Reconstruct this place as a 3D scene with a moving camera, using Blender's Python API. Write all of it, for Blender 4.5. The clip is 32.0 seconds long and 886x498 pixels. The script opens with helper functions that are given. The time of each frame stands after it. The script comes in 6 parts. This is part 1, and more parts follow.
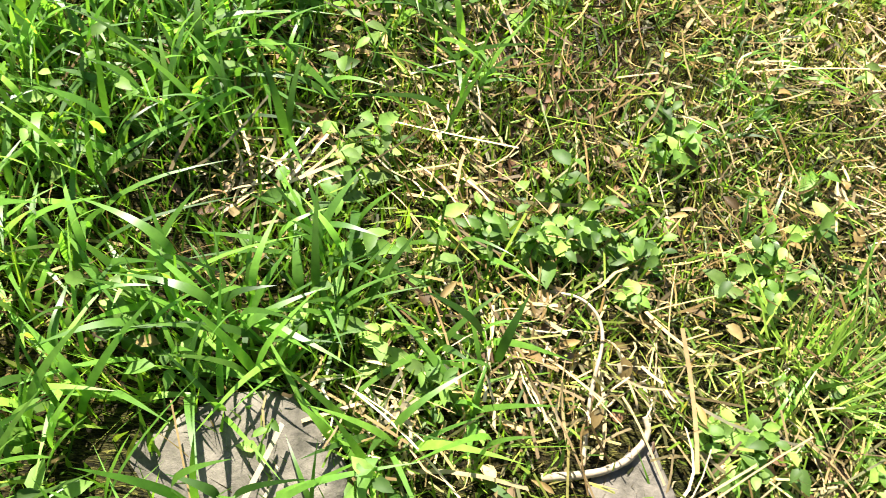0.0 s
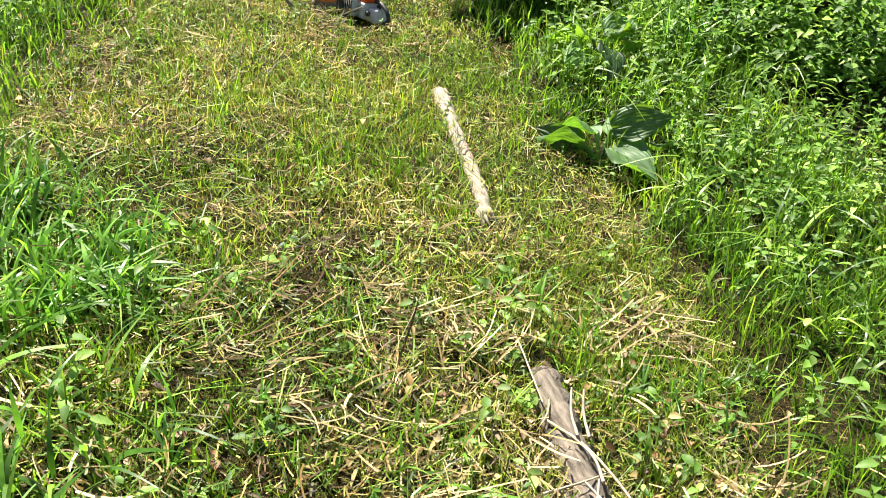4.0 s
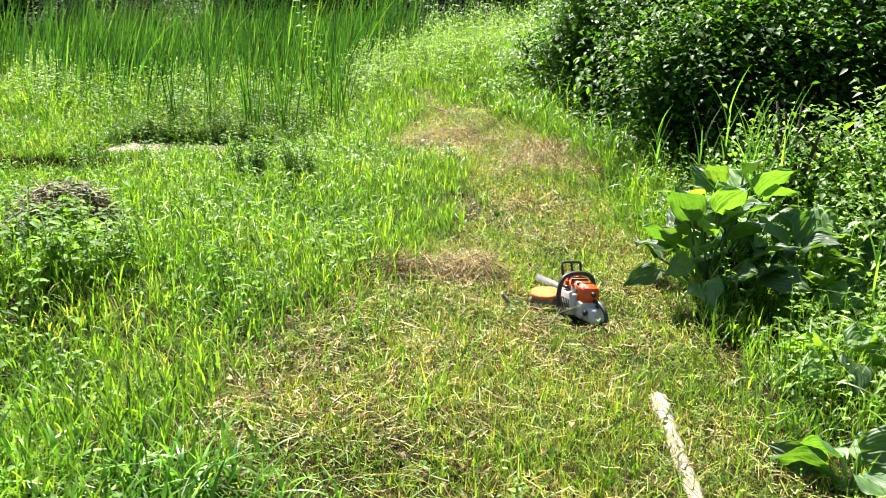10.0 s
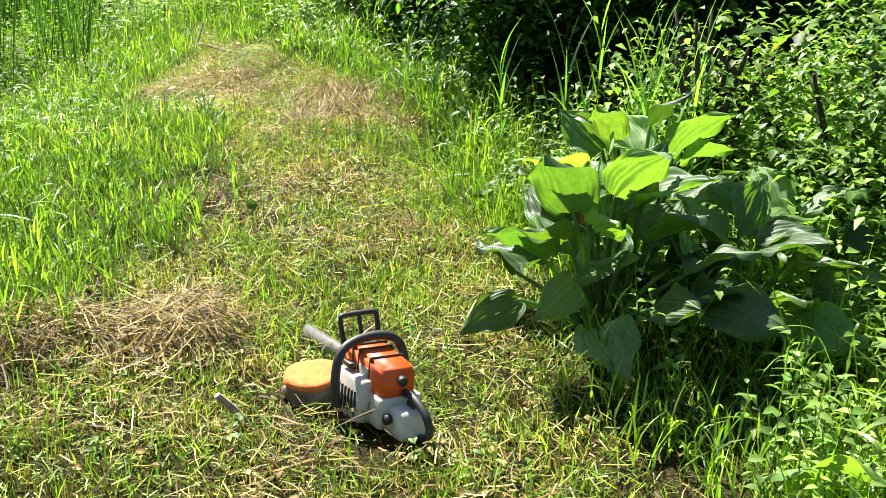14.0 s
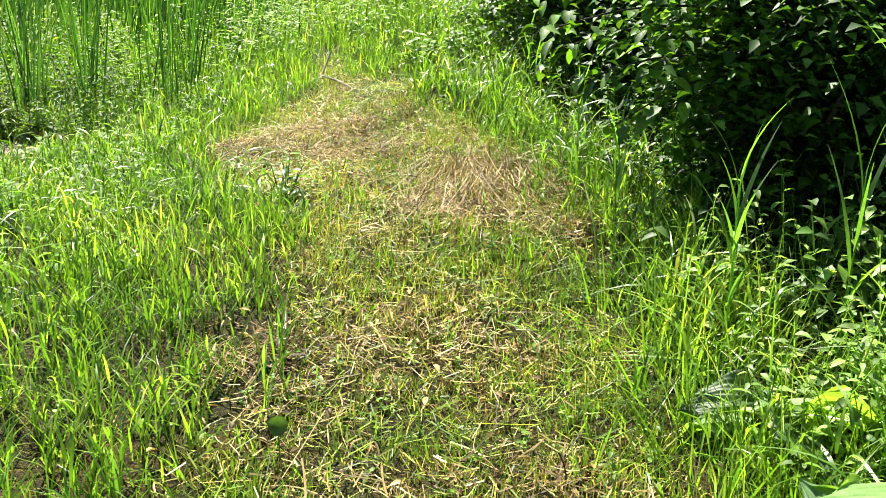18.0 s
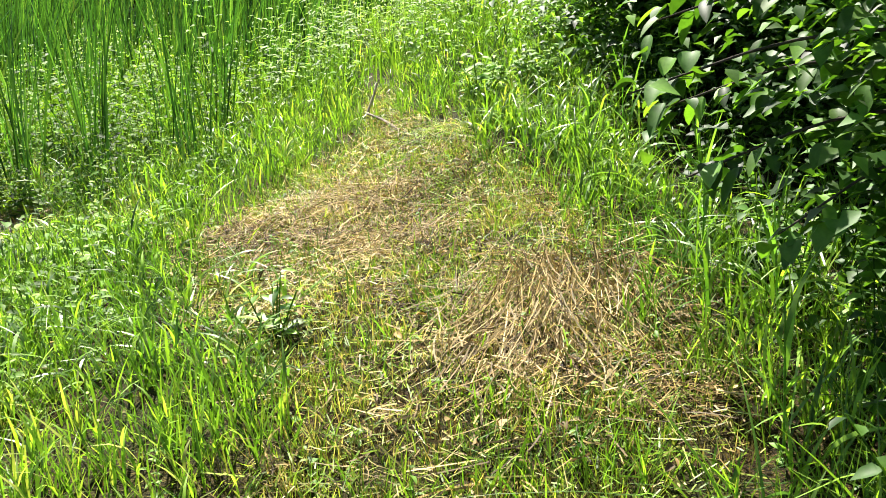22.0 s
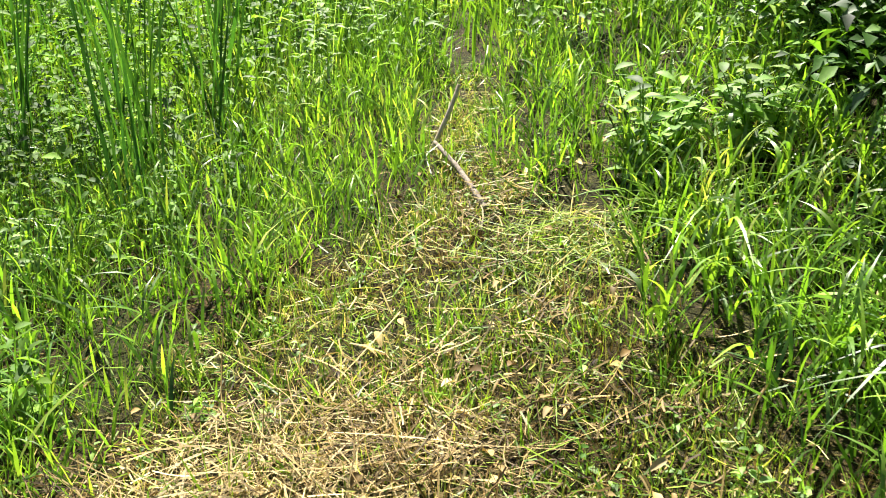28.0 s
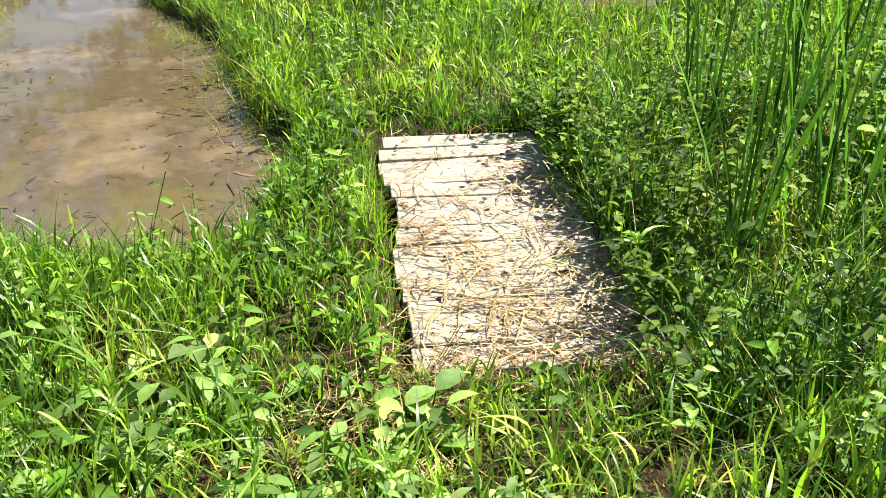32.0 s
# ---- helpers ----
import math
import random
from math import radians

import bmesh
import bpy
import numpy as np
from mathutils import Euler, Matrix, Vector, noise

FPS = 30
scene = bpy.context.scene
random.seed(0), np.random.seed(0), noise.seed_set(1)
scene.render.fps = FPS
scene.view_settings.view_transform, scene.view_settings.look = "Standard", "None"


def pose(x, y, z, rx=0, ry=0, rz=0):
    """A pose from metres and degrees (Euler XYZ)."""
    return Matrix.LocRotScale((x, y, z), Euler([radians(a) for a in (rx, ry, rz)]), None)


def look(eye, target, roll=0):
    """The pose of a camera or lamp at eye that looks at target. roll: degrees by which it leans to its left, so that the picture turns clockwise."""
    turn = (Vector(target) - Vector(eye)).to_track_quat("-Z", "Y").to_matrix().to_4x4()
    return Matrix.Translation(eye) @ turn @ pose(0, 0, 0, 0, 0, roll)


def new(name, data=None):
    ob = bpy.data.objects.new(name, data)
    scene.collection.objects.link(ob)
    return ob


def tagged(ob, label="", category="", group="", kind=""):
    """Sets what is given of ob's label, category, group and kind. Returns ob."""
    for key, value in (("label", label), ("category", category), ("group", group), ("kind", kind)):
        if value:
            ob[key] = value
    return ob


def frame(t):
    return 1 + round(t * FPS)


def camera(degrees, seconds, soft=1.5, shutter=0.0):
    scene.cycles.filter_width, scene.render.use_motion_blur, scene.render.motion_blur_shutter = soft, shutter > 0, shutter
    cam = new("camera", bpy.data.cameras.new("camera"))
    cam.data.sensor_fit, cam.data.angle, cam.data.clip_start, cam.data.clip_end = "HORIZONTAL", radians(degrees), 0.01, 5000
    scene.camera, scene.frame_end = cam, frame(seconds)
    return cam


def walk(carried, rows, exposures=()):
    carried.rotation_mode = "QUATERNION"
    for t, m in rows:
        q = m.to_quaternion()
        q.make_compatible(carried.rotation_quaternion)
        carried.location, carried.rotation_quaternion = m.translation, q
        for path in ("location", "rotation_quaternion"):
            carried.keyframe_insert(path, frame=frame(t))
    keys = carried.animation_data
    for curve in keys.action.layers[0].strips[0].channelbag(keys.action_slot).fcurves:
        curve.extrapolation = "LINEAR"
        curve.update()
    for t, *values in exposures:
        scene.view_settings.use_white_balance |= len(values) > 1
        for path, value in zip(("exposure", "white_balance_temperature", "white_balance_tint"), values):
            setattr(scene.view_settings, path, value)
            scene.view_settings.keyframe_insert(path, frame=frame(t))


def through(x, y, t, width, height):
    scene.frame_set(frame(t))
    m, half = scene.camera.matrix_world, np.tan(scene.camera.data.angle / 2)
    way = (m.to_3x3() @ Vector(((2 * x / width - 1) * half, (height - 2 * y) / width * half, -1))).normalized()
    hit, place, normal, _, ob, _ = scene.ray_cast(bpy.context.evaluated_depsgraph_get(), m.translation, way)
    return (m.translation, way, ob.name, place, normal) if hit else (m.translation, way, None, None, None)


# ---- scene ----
cam = camera(50.5, 32.0, 0.5, 0.1)
PATH = [
    (0, (-0.938, -3.351, 1.804), (-0.949, -2.322, 0.089), 1.8),
    (0.5, (-1.023, -3.328, 1.826), (-1.12, -2.269, 0.132), 0.5),
    (1, (-1.032, -3.31, 1.83), (-1.112, -2.248, 0.137), -1.6),
    (1.5, (-0.947, -3.337, 1.798), (-0.855, -2.264, 0.113), -3.8),
    (2, (-0.855, -3.373, 1.797), (-0.57, -2.306, 0.13), -3.8),
    (2.5, (-0.811, -3.356, 1.819), (-0.343, -2.242, 0.226), 0.1),
    (3, (-0.798, -3.326, 1.856), (-0.217, -2.056, 0.424), 3.9),
    (3.5, (-0.768, -3.305, 1.882), (-0.174, -1.85, 0.644), 4.2),
    (5.5, (-0.807, -3.191, 1.801), (-0.375, -1.398, 1.026), 0.2),
    (6, (-0.836, -3.192, 1.82), (-0.526, -1.306, 1.233), 0.3),
    (6.5, (-0.852, -3.198, 1.829), (-0.703, -1.253, 1.386), 0.5),
    (7, (-0.899, -3.197, 1.84), (-0.914, -1.231, 1.474), 1.0),
    (7.5, (-0.924, -3.179, 1.836), (-1.08, -1.216, 1.487), 1.0),
    (8, (-0.913, -3.2, 1.84), (-1.144, -1.243, 1.495), 0.7),
    (8.5, (-0.917, -3.186, 1.834), (-1.162, -1.231, 1.489), 0.6),
    (9, (-0.913, -3.133, 1.82), (-1.093, -1.173, 1.465), 0.9),
    (9.5, (-0.782, -3.118, 1.804), (-0.811, -1.162, 1.387), 0.8),
    (10, (-0.673, -3.048, 1.76), (-0.505, -1.128, 1.226), 0.7),
    (10.5, (-0.566, -2.818, 1.682), (-0.262, -0.969, 0.984), 0.3),
    (11, (-0.453, -2.56, 1.673), (-0.049, -0.744, 0.939), -0.5),
    (11.5, (-0.297, -2.157, 1.562), (0.201, -0.302, 1.003), -0.0),
    (12, (-0.188, -1.739, 1.481), (0.37, 0.111, 0.966), 0.6),
    (12.5, (-0.07, -1.365, 1.398), (0.512, 0.476, 0.878), 1.5),
    (13, (0.035, -1.025, 1.325), (0.596, 0.809, 0.757), 1.4),
    (13.5, (0.077, -0.719, 1.313), (0.604, 1.113, 0.708), 0.6),
    (15.5, (0.241, 0.34, 1.356), (0.605, 2.175, 0.647), 0.6),
    (16, (0.3, 0.663, 1.351), (0.622, 2.53, 0.708), 1.2),
    (16.5, (0.384, 0.942, 1.335), (0.65, 2.832, 0.737), 1.6),
    (17, (0.429, 1.186, 1.323), (0.666, 3.08, 0.725), 1.6),
    (17.5, (0.468, 1.414, 1.315), (0.682, 3.306, 0.704), 1.5),
    (18, (0.556, 1.636, 1.31), (0.723, 3.531, 0.692), 1.2),
    (18.5, (0.659, 1.832, 1.319), (0.773, 3.73, 0.7), 1.1),
    (19, (0.771, 1.986, 1.339), (0.829, 3.885, 0.716), 0.8),
    (19.5, (0.79, 2.143, 1.361), (0.833, 4.041, 0.729), 0.8),
    (20, (0.783, 2.358, 1.369), (0.805, 4.252, 0.727), 0.4),
    (20.5, (0.772, 2.59, 1.356), (0.772, 4.483, 0.711), -0.0),
    (21, (0.795, 2.837, 1.35), (0.76, 4.73, 0.706), -1.3),
    (21.5, (0.822, 3.046, 1.357), (0.763, 4.941, 0.72), -2.4),
    (22, (0.803, 3.211, 1.359), (0.77, 5.11, 0.732), -3.0),
    (22.5, (0.77, 3.394, 1.35), (0.777, 5.292, 0.719), -2.8),
    (23, (0.755, 3.592, 1.361), (0.794, 5.481, 0.706), -2.9),
    (23.5, (0.785, 3.775, 1.337), (0.839, 5.668, 0.694), -1.8),
    (24, (0.835, 3.976, 1.361), (0.89, 5.867, 0.71), -1.1),
    (24.5, (0.865, 4.241, 1.323), (0.914, 6.126, 0.654), -0.8),
    (26.5, (0.825, 5.373, 1.444), (0.848, 7.181, 0.591), -1.2),
    (27, (0.733, 5.669, 1.443), (0.755, 7.493, 0.625), -0.5),
    (27.5, (0.708, 5.94, 1.433), (0.64, 7.764, 0.616), 0.1),
    (28, (0.699, 6.227, 1.423), (0.464, 8.025, 0.579), -0.2),
    (28.5, (0.603, 6.529, 1.423), (0.108, 8.261, 0.555), -0.2),
    (29, (0.499, 6.774, 1.424), (-0.366, 8.363, 0.572), -0.2),
    (29.5, (0.449, 6.979, 1.514), (-0.761, 8.308, 0.636), -0.1),
    (30, (0.383, 7.141, 1.479), (-1.048, 8.211, 0.58), 0.5),
    (30.5, (0.344, 7.261, 1.475), (-1.22, 8.093, 0.547), 0.4),
    (31, (0.282, 7.34, 1.456), (-1.354, 8.006, 0.518), -0.0),
    (31.5, (0.238, 7.37, 1.433), (-1.43, 7.96, 0.501), 0.1),
    (32, (0.231, 7.387, 1.427), (-1.442, 7.965, 0.497), -0.2),
]
LIGHT = [(0, 1.86), (2, 1.72), (3.5, 1.72), (6, 1.88), (8, 1.84), (10.5, 1.98), (12, 1.9), (16, 1.97), (20, 1.96), (24, 1.92), (28, 1.9), (32, 1.83)]
walk(cam, [(t, look(eye, target, roll)) for t, eye, target, roll in PATH], [(t, stops, 6500, 11 if 6 <= t <= 13 else 15) for t, stops in LIGHT])

# ---- light ----
SUN_EL, SUN_LEFT = radians(52), radians(14)
sun_dir = Vector((-math.sin(SUN_LEFT) * math.cos(SUN_EL), math.cos(SUN_LEFT) * math.cos(SUN_EL), math.sin(SUN_EL)))
world = bpy.data.worlds.new("world")
scene.world = world
world.use_nodes = True
sky = world.node_tree.nodes.new("ShaderNodeTexSky")
sky.sky_type, sky.sun_disc, sky.sun_elevation, sky.sun_rotation = "NISHITA", False, SUN_EL, -SUN_LEFT
background = world.node_tree.nodes["Background"]
background.inputs["Strength"].default_value = 0.055
world.node_tree.links.new(sky.outputs[0], background.inputs["Color"])
lamp = bpy.data.lights.new("sun", "SUN")
lamp.energy, lamp.angle, lamp.color = 5.0, radians(0.53), (1.0, 0.95, 0.85)
new("sun", lamp).matrix_world = look(sun_dir * 60, (0, 0, 0))


# ---- materials ----
def node_material(name):
    m = bpy.data.materials.new(name)
    m.use_nodes = True
    return m, m.node_tree.nodes, m.node_tree.links, m.node_tree.nodes["Principled BSDF"]


def ramp_node(nodes, stops):
    ramp = nodes.new("ShaderNodeValToRGB")
    while len(ramp.color_ramp.elements) < len(stops):
        ramp.color_ramp.elements.new(0.5)
    for el, (pos, col) in zip(ramp.color_ramp.elements, stops):
        el.position, el.color = pos, (*col, 1)
    return ramp


def noise_node(nodes, links, scale, detail=4, rough=0.6, where="Object"):
    tex = nodes.new("ShaderNodeTexNoise")
    tex.inputs["Scale"].default_value, tex.inputs["Detail"].default_value = scale, detail
    tex.inputs["Roughness"].default_value = rough
    co = nodes.new("ShaderNodeTexCoord")
    links.new(co.outputs[where], tex.inputs["Vector"])
    return tex


def bump_node(nodes, links, bsdf, source, strength, distance):
    b = nodes.new("ShaderNodeBump")
    b.inputs["Strength"].default_value, b.inputs["Distance"].default_value = strength, distance
    links.new(source, b.inputs["Height"])
    links.new(b.outputs[0], bsdf.inputs["Normal"])
    return b


def foliage(name, stops, glow=0.4, rough=0.42, patch=1.2, through=(1.3, 1.3, 0.6), spec=0.3):
    """Leaf stuff: each blade its own tone, drifting over the ground, lit through from behind."""
    m, nodes, links, bsdf = node_material(name)
    geo = nodes.new("ShaderNodeNewGeometry")
    info = nodes.new("ShaderNodeObjectInfo")
    own = nodes.new("ShaderNodeMath")
    own.operation = "ADD"
    links.new(geo.outputs["Random Per Island"], own.inputs[0])
    links.new(info.outputs["Random"], own.inputs[1])
    each = nodes.new("ShaderNodeMath")
    each.operation = "FRACT"
    links.new(own.outputs[0], each.inputs[0])
    drift = noise_node(nodes, links, patch, 3)
    mix = nodes.new("ShaderNodeMath")
    mix.operation = "MULTIPLY_ADD"
    mix.inputs[1].default_value = 0.85
    sub = nodes.new("ShaderNodeMath")
    sub.operation = "MULTIPLY_ADD"
    sub.inputs[1].default_value, sub.inputs[2].default_value = 1.6, -0.74
    links.new(drift.outputs["Fac"], sub.inputs[0])
    links.new(each.outputs[0], mix.inputs[0])
    links.new(sub.outputs[0], mix.inputs[2])
    ramp = ramp_node(nodes, stops)
    links.new(mix.outputs[0], ramp.inputs[0])
    fine = noise_node(nodes, links, 60, 2)
    shade = nodes.new("ShaderNodeMix")
    shade.data_type, shade.blend_type = "RGBA", "MULTIPLY"
    shade.inputs["Factor"].default_value = 0.5
    links.new(ramp.outputs[0], shade.inputs["A"])
    tone = ramp_node(nodes, [(0.3, (0.55, 0.6, 0.5)), (0.7, (1.2, 1.15, 1.1))])
    links.new(fine.outputs["Fac"], tone.inputs[0])
    links.new(tone.outputs[0], shade.inputs["B"])
    spin = nodes.new("ShaderNodeMath")
    spin.operation = "MULTIPLY"
    spin.inputs[1].default_value = 7.31
    part_of = nodes.new("ShaderNodeMath")
    part_of.operation = "FRACT"
    links.new(each.outputs[0], spin.inputs[0])
    links.new(spin.outputs[0], part_of.inputs[0])
    vary = ramp_node(nodes, [(0.0, (0.4, 0.42, 0.42)), (0.55, (0.95, 0.95, 0.95)), (1.0, (1.6, 1.55, 1.45))])
    links.new(part_of.outputs[0], vary.inputs[0])
    leafed = nodes.new("ShaderNodeMix")
    leafed.data_type, leafed.blend_type = "RGBA", "MULTIPLY"
    leafed.inputs["Factor"].default_value = 1.0
    links.new(shade.outputs["Result"], leafed.inputs["A"])
    links.new(vary.outputs[0], leafed.inputs["B"])
    shade = leafed
    links.new(shade.outputs["Result"], bsdf.inputs["Base Color"])
    bsdf.inputs["Roughness"].default_value = rough
    bsdf.inputs["Specular IOR Level"].default_value = spec
    if glow > 0:
        lit = nodes.new("ShaderNodeBsdfTranslucent")
        tint = nodes.new("ShaderNodeMix")
        tint.data_type, tint.blend_type = "RGBA", "MULTIPLY"
        tint.inputs["Factor"].default_value = 1.0
        tint.inputs["B"].default_value = (*through, 1)
        links.new(shade.outputs["Result"], tint.inputs["A"])
        links.new(tint.outputs["Result"], lit.inputs["Color"])
        both = nodes.new("ShaderNodeMixShader")
        both.inputs[0].default_value = glow
        links.new(bsdf.outputs[0], both.inputs[1])
        links.new(lit.outputs[0], both.inputs[2])
        links.new(both.outputs[0], nodes["Material Output"].inputs["Surface"])
    return m


def plain(name, dark, light, scale=8, rough=0.6, metal=0.0, bump=0.0, spec=0.5, stretch=None):
    """A worn surface between two tones, with fine relief."""
    m, nodes, links, bsdf = node_material(name)
    tex = noise_node(nodes, links, scale, 6, 0.65)
    if stretch:
        mp = nodes.new("ShaderNodeMapping")
        mp.inputs["Scale"].default_value = stretch
        links.new(tex.inputs["Vector"].links[0].from_socket, mp.inputs["Vector"])
        links.new(mp.outputs[0], tex.inputs["Vector"])
    ramp = ramp_node(nodes, [(0.3, dark), (0.7, light)])
    links.new(tex.outputs["Fac"], ramp.inputs[0])
    links.new(ramp.outputs[0], bsdf.inputs["Base Color"])
    bsdf.inputs["Roughness"].default_value, bsdf.inputs["Metallic"].default_value = rough, metal
    bsdf.inputs["Specular IOR Level"].default_value = spec
    if bump:
        bump_node(nodes, links, bsdf, tex.outputs["Fac"], 0.8, bump)
    return m


def water_material(name, silt, shallow, scale, strength, gloss=0.05, depth=0.015):
    """Silty water: a muddy bed seen through a film that mirrors the sky."""
    m, nodes, links, bsdf = node_material(name)
    bed = noise_node(nodes, links, 0.9, 6, 0.7)
    ramp = ramp_node(nodes, [(0.3, silt), (0.42, (silt[0] * 1.3, silt[1] * 1.4, silt[2])), (0.5, silt), (0.64, shallow)])
    links.new(bed.outputs["Fac"], ramp.inputs[0])
    links.new(ramp.outputs[0], bsdf.inputs["Base Color"])
    bsdf.inputs["Roughness"].default_value, bsdf.inputs["IOR"].default_value = gloss, 1.33
    rip = noise_node(nodes, links, scale, 3)
    bump_node(nodes, links, bsdf, rip.outputs["Fac"], strength, depth)
    return m


def ground_material():
    """Earth under a felt of flattened dead blades that lie all ways."""
    m, nodes, links, bsdf = node_material("soil")
    co = nodes.new("ShaderNodeTexCoord")
    strands = None
    for turn in (0.3, 1.2, 2.1, 2.8):
        mp = nodes.new("ShaderNodeMapping")
        mp.inputs["Rotation"].default_value = (0, 0, turn)
        mp.inputs["Scale"].default_value = (34, 150, 34)
        links.new(co.outputs["Object"], mp.inputs["Vector"])
        tex = nodes.new("ShaderNodeTexNoise")
        tex.inputs["Scale"].default_value, tex.inputs["Detail"].default_value = 1.0, 3
        tex.inputs["Distortion"].default_value = 1.5
        links.new(mp.outputs[0], tex.inputs["Vector"])
        if strands:
            top = nodes.new("ShaderNodeMath")
            top.operation = "MAXIMUM"
            links.new(strands, top.inputs[0])
            links.new(tex.outputs["Fac"], top.inputs[1])
            strands = top.outputs[0]
        else:
            strands = tex.outputs["Fac"]
    # Lowest stop paints the shade between blades into the soil colour.
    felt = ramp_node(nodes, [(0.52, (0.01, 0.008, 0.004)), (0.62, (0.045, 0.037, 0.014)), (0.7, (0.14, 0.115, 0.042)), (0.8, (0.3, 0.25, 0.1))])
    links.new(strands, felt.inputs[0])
    big = noise_node(nodes, links, 2.2, 5, 0.7)
    tint = ramp_node(nodes, [(0.35, (1.05, 0.8, 0.6)), (0.5, (0.9, 1.0, 0.6)), (0.65, (0.65, 1.05, 0.4))])
    links.new(big.outputs["Fac"], tint.inputs[0])
    mul = nodes.new("ShaderNodeMix")
    mul.data_type, mul.blend_type = "RGBA", "MULTIPLY"
    mul.inputs["Factor"].default_value = 1.0
    links.new(felt.outputs[0], mul.inputs["A"])
    links.new(tint.outputs[0], mul.inputs["B"])
    links.new(mul.outputs["Result"], bsdf.inputs["Base Color"])
    bsdf.inputs["Roughness"].default_value = 0.9
    bsdf.inputs["Specular IOR Level"].default_value = 0.15
    bump_node(nodes, links, bsdf, strands, 1.0, 0.02)
    return m


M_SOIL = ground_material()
M_GRASS = foliage("meadow_green", [(0.0, (0.058, 0.15, 0.018)), (0.45, (0.148, 0.295, 0.028)), (0.85, (0.255, 0.425, 0.045)), (1.0, (0.4, 0.455, 0.1))], 0.45, 0.4, 1.2, (1.27, 1.33, 0.55), 0.42)
M_MOWN = foliage("mown_green", [(0.0, (0.1, 0.21, 0.02)), (0.4, (0.21, 0.345, 0.035)), (0.6, (0.33, 0.42, 0.07)), (0.76, (0.46, 0.39, 0.14)), (1.0, (0.61, 0.52, 0.26))], 0.42, 0.45, 1.2, (1.3, 1.3, 0.6), 0.3)
M_BROAD = foliage("broad_grass_green", [(0.0, (0.09, 0.22, 0.035)), (0.6, (0.18, 0.39, 0.05)), (1.0, (0.3, 0.52, 0.08))], 0.5, 0.4, 1.2, (1.25, 1.32, 0.6), 0.42)
M_STRAW = foliage("straw", [(0.0, (0.065, 0.04, 0.014)), (0.35, (0.19, 0.13, 0.045)), (0.7, (0.36, 0.27, 0.105)), (1.0, (0.58, 0.47, 0.23))], 0.15, 0.6, 2.0, (1.1, 1.0, 0.6), 0.2)
M_DEADSTEM = foliage("dead_stem", [(0.0, (0.16, 0.1, 0.04)), (0.4, (0.36, 0.26, 0.12)), (0.75, (0.52, 0.42, 0.23)), (1.0, (0.66, 0.58, 0.38))], 0.12, 0.6, 2.0, (1.1, 1.0, 0.7), 0.2)
M_DEAD = foliage("dead_leaf", [(0.0, (0.1, 0.05, 0.022)), (0.5, (0.26, 0.15, 0.07)), (1.0, (0.48, 0.36, 0.22))], 0.1, 0.6, 2.0, (1.1, 0.9, 0.6), 0.3)
M_WEED = foliage("weed_leaf", [(0.0, (0.06, 0.15, 0.015)), (0.5, (0.12, 0.26, 0.025)), (1.0, (0.22, 0.38, 0.045))], 0.45, 0.6, 1.2, (1.3, 1.3, 0.6), 0.18)
M_PALEWEED = foliage("pale_weed_leaf", [(0.0, (0.115, 0.24, 0.045)), (0.5, (0.22, 0.385, 0.08)), (1.0, (0.37, 0.52, 0.15))], 0.48, 0.55, 1.2, (1.2, 1.25, 0.65), 0.22)
# Deep shade of the bush faces is worked into this dark leaf green.
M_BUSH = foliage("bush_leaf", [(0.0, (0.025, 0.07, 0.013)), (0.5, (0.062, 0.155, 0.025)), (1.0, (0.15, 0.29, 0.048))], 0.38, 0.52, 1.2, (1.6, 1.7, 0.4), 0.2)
M_VINE = foliage("vine_leaf", [(0.0, (0.095, 0.21, 0.035)), (0.5, (0.19, 0.35, 0.06)), (1.0, (0.33, 0.49, 0.12))], 0.45, 0.5, 1.2, (1.25, 1.32, 0.6), 0.3)
M_WILT = foliage("wilted_cuttings", [(0.0, (0.05, 0.055, 0.02)), (0.5, (0.13, 0.135, 0.05)), (1.0, (0.27, 0.24, 0.11))], 0.2, 0.6, 2.0, (1.1, 1.1, 0.6), 0.25)
M_GREY = foliage("willow_leaf", [(0.0, (0.15, 0.21, 0.12)), (0.5, (0.28, 0.36, 0.22)), (1.0, (0.46, 0.54, 0.38))], 0.55, 0.5, 1.2, (1.1, 1.12, 0.95))
# Far below true leaf green: the wood's shade is in the colour.
M_TREE = foliage("tree_leaf", [(0.0, (0.012, 0.028, 0.008)), (0.5, (0.024, 0.05, 0.013)), (1.0, (0.048, 0.085, 0.026))], 0.12, 0.8, 0.3, (1.3, 1.3, 0.6), 0.03)
M_REED = foliage("cattail_green", [(0.0, (0.02, 0.075, 0.016)), (0.45, (0.05, 0.155, 0.026)), (0.8, (0.1, 0.25, 0.036)), (1.0, (0.2, 0.32, 0.07))], 0.34, 0.42)
M_SHORE = foliage("shore_leaf", [(0.0, (0.035, 0.08, 0.01)), (0.5, (0.085, 0.17, 0.018)), (1.0, (0.2, 0.31, 0.038))], 0.42, 0.6, 1.2, (1.35, 1.35, 0.45), 0.15)
M_CABBAGE = foliage("skunk_cabbage_leaf", [(0.0, (0.06, 0.135, 0.045)), (0.5, (0.11, 0.21, 0.07)), (1.0, (0.19, 0.31, 0.095))], 0.4, 0.5, 3.0, (2.0, 2.1, 0.35), 0.42)
# Floating sodden stalks, and the rim stalks that carry the bank's shadow.
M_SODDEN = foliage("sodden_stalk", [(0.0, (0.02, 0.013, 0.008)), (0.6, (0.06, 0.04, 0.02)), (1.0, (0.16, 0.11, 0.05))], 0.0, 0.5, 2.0)
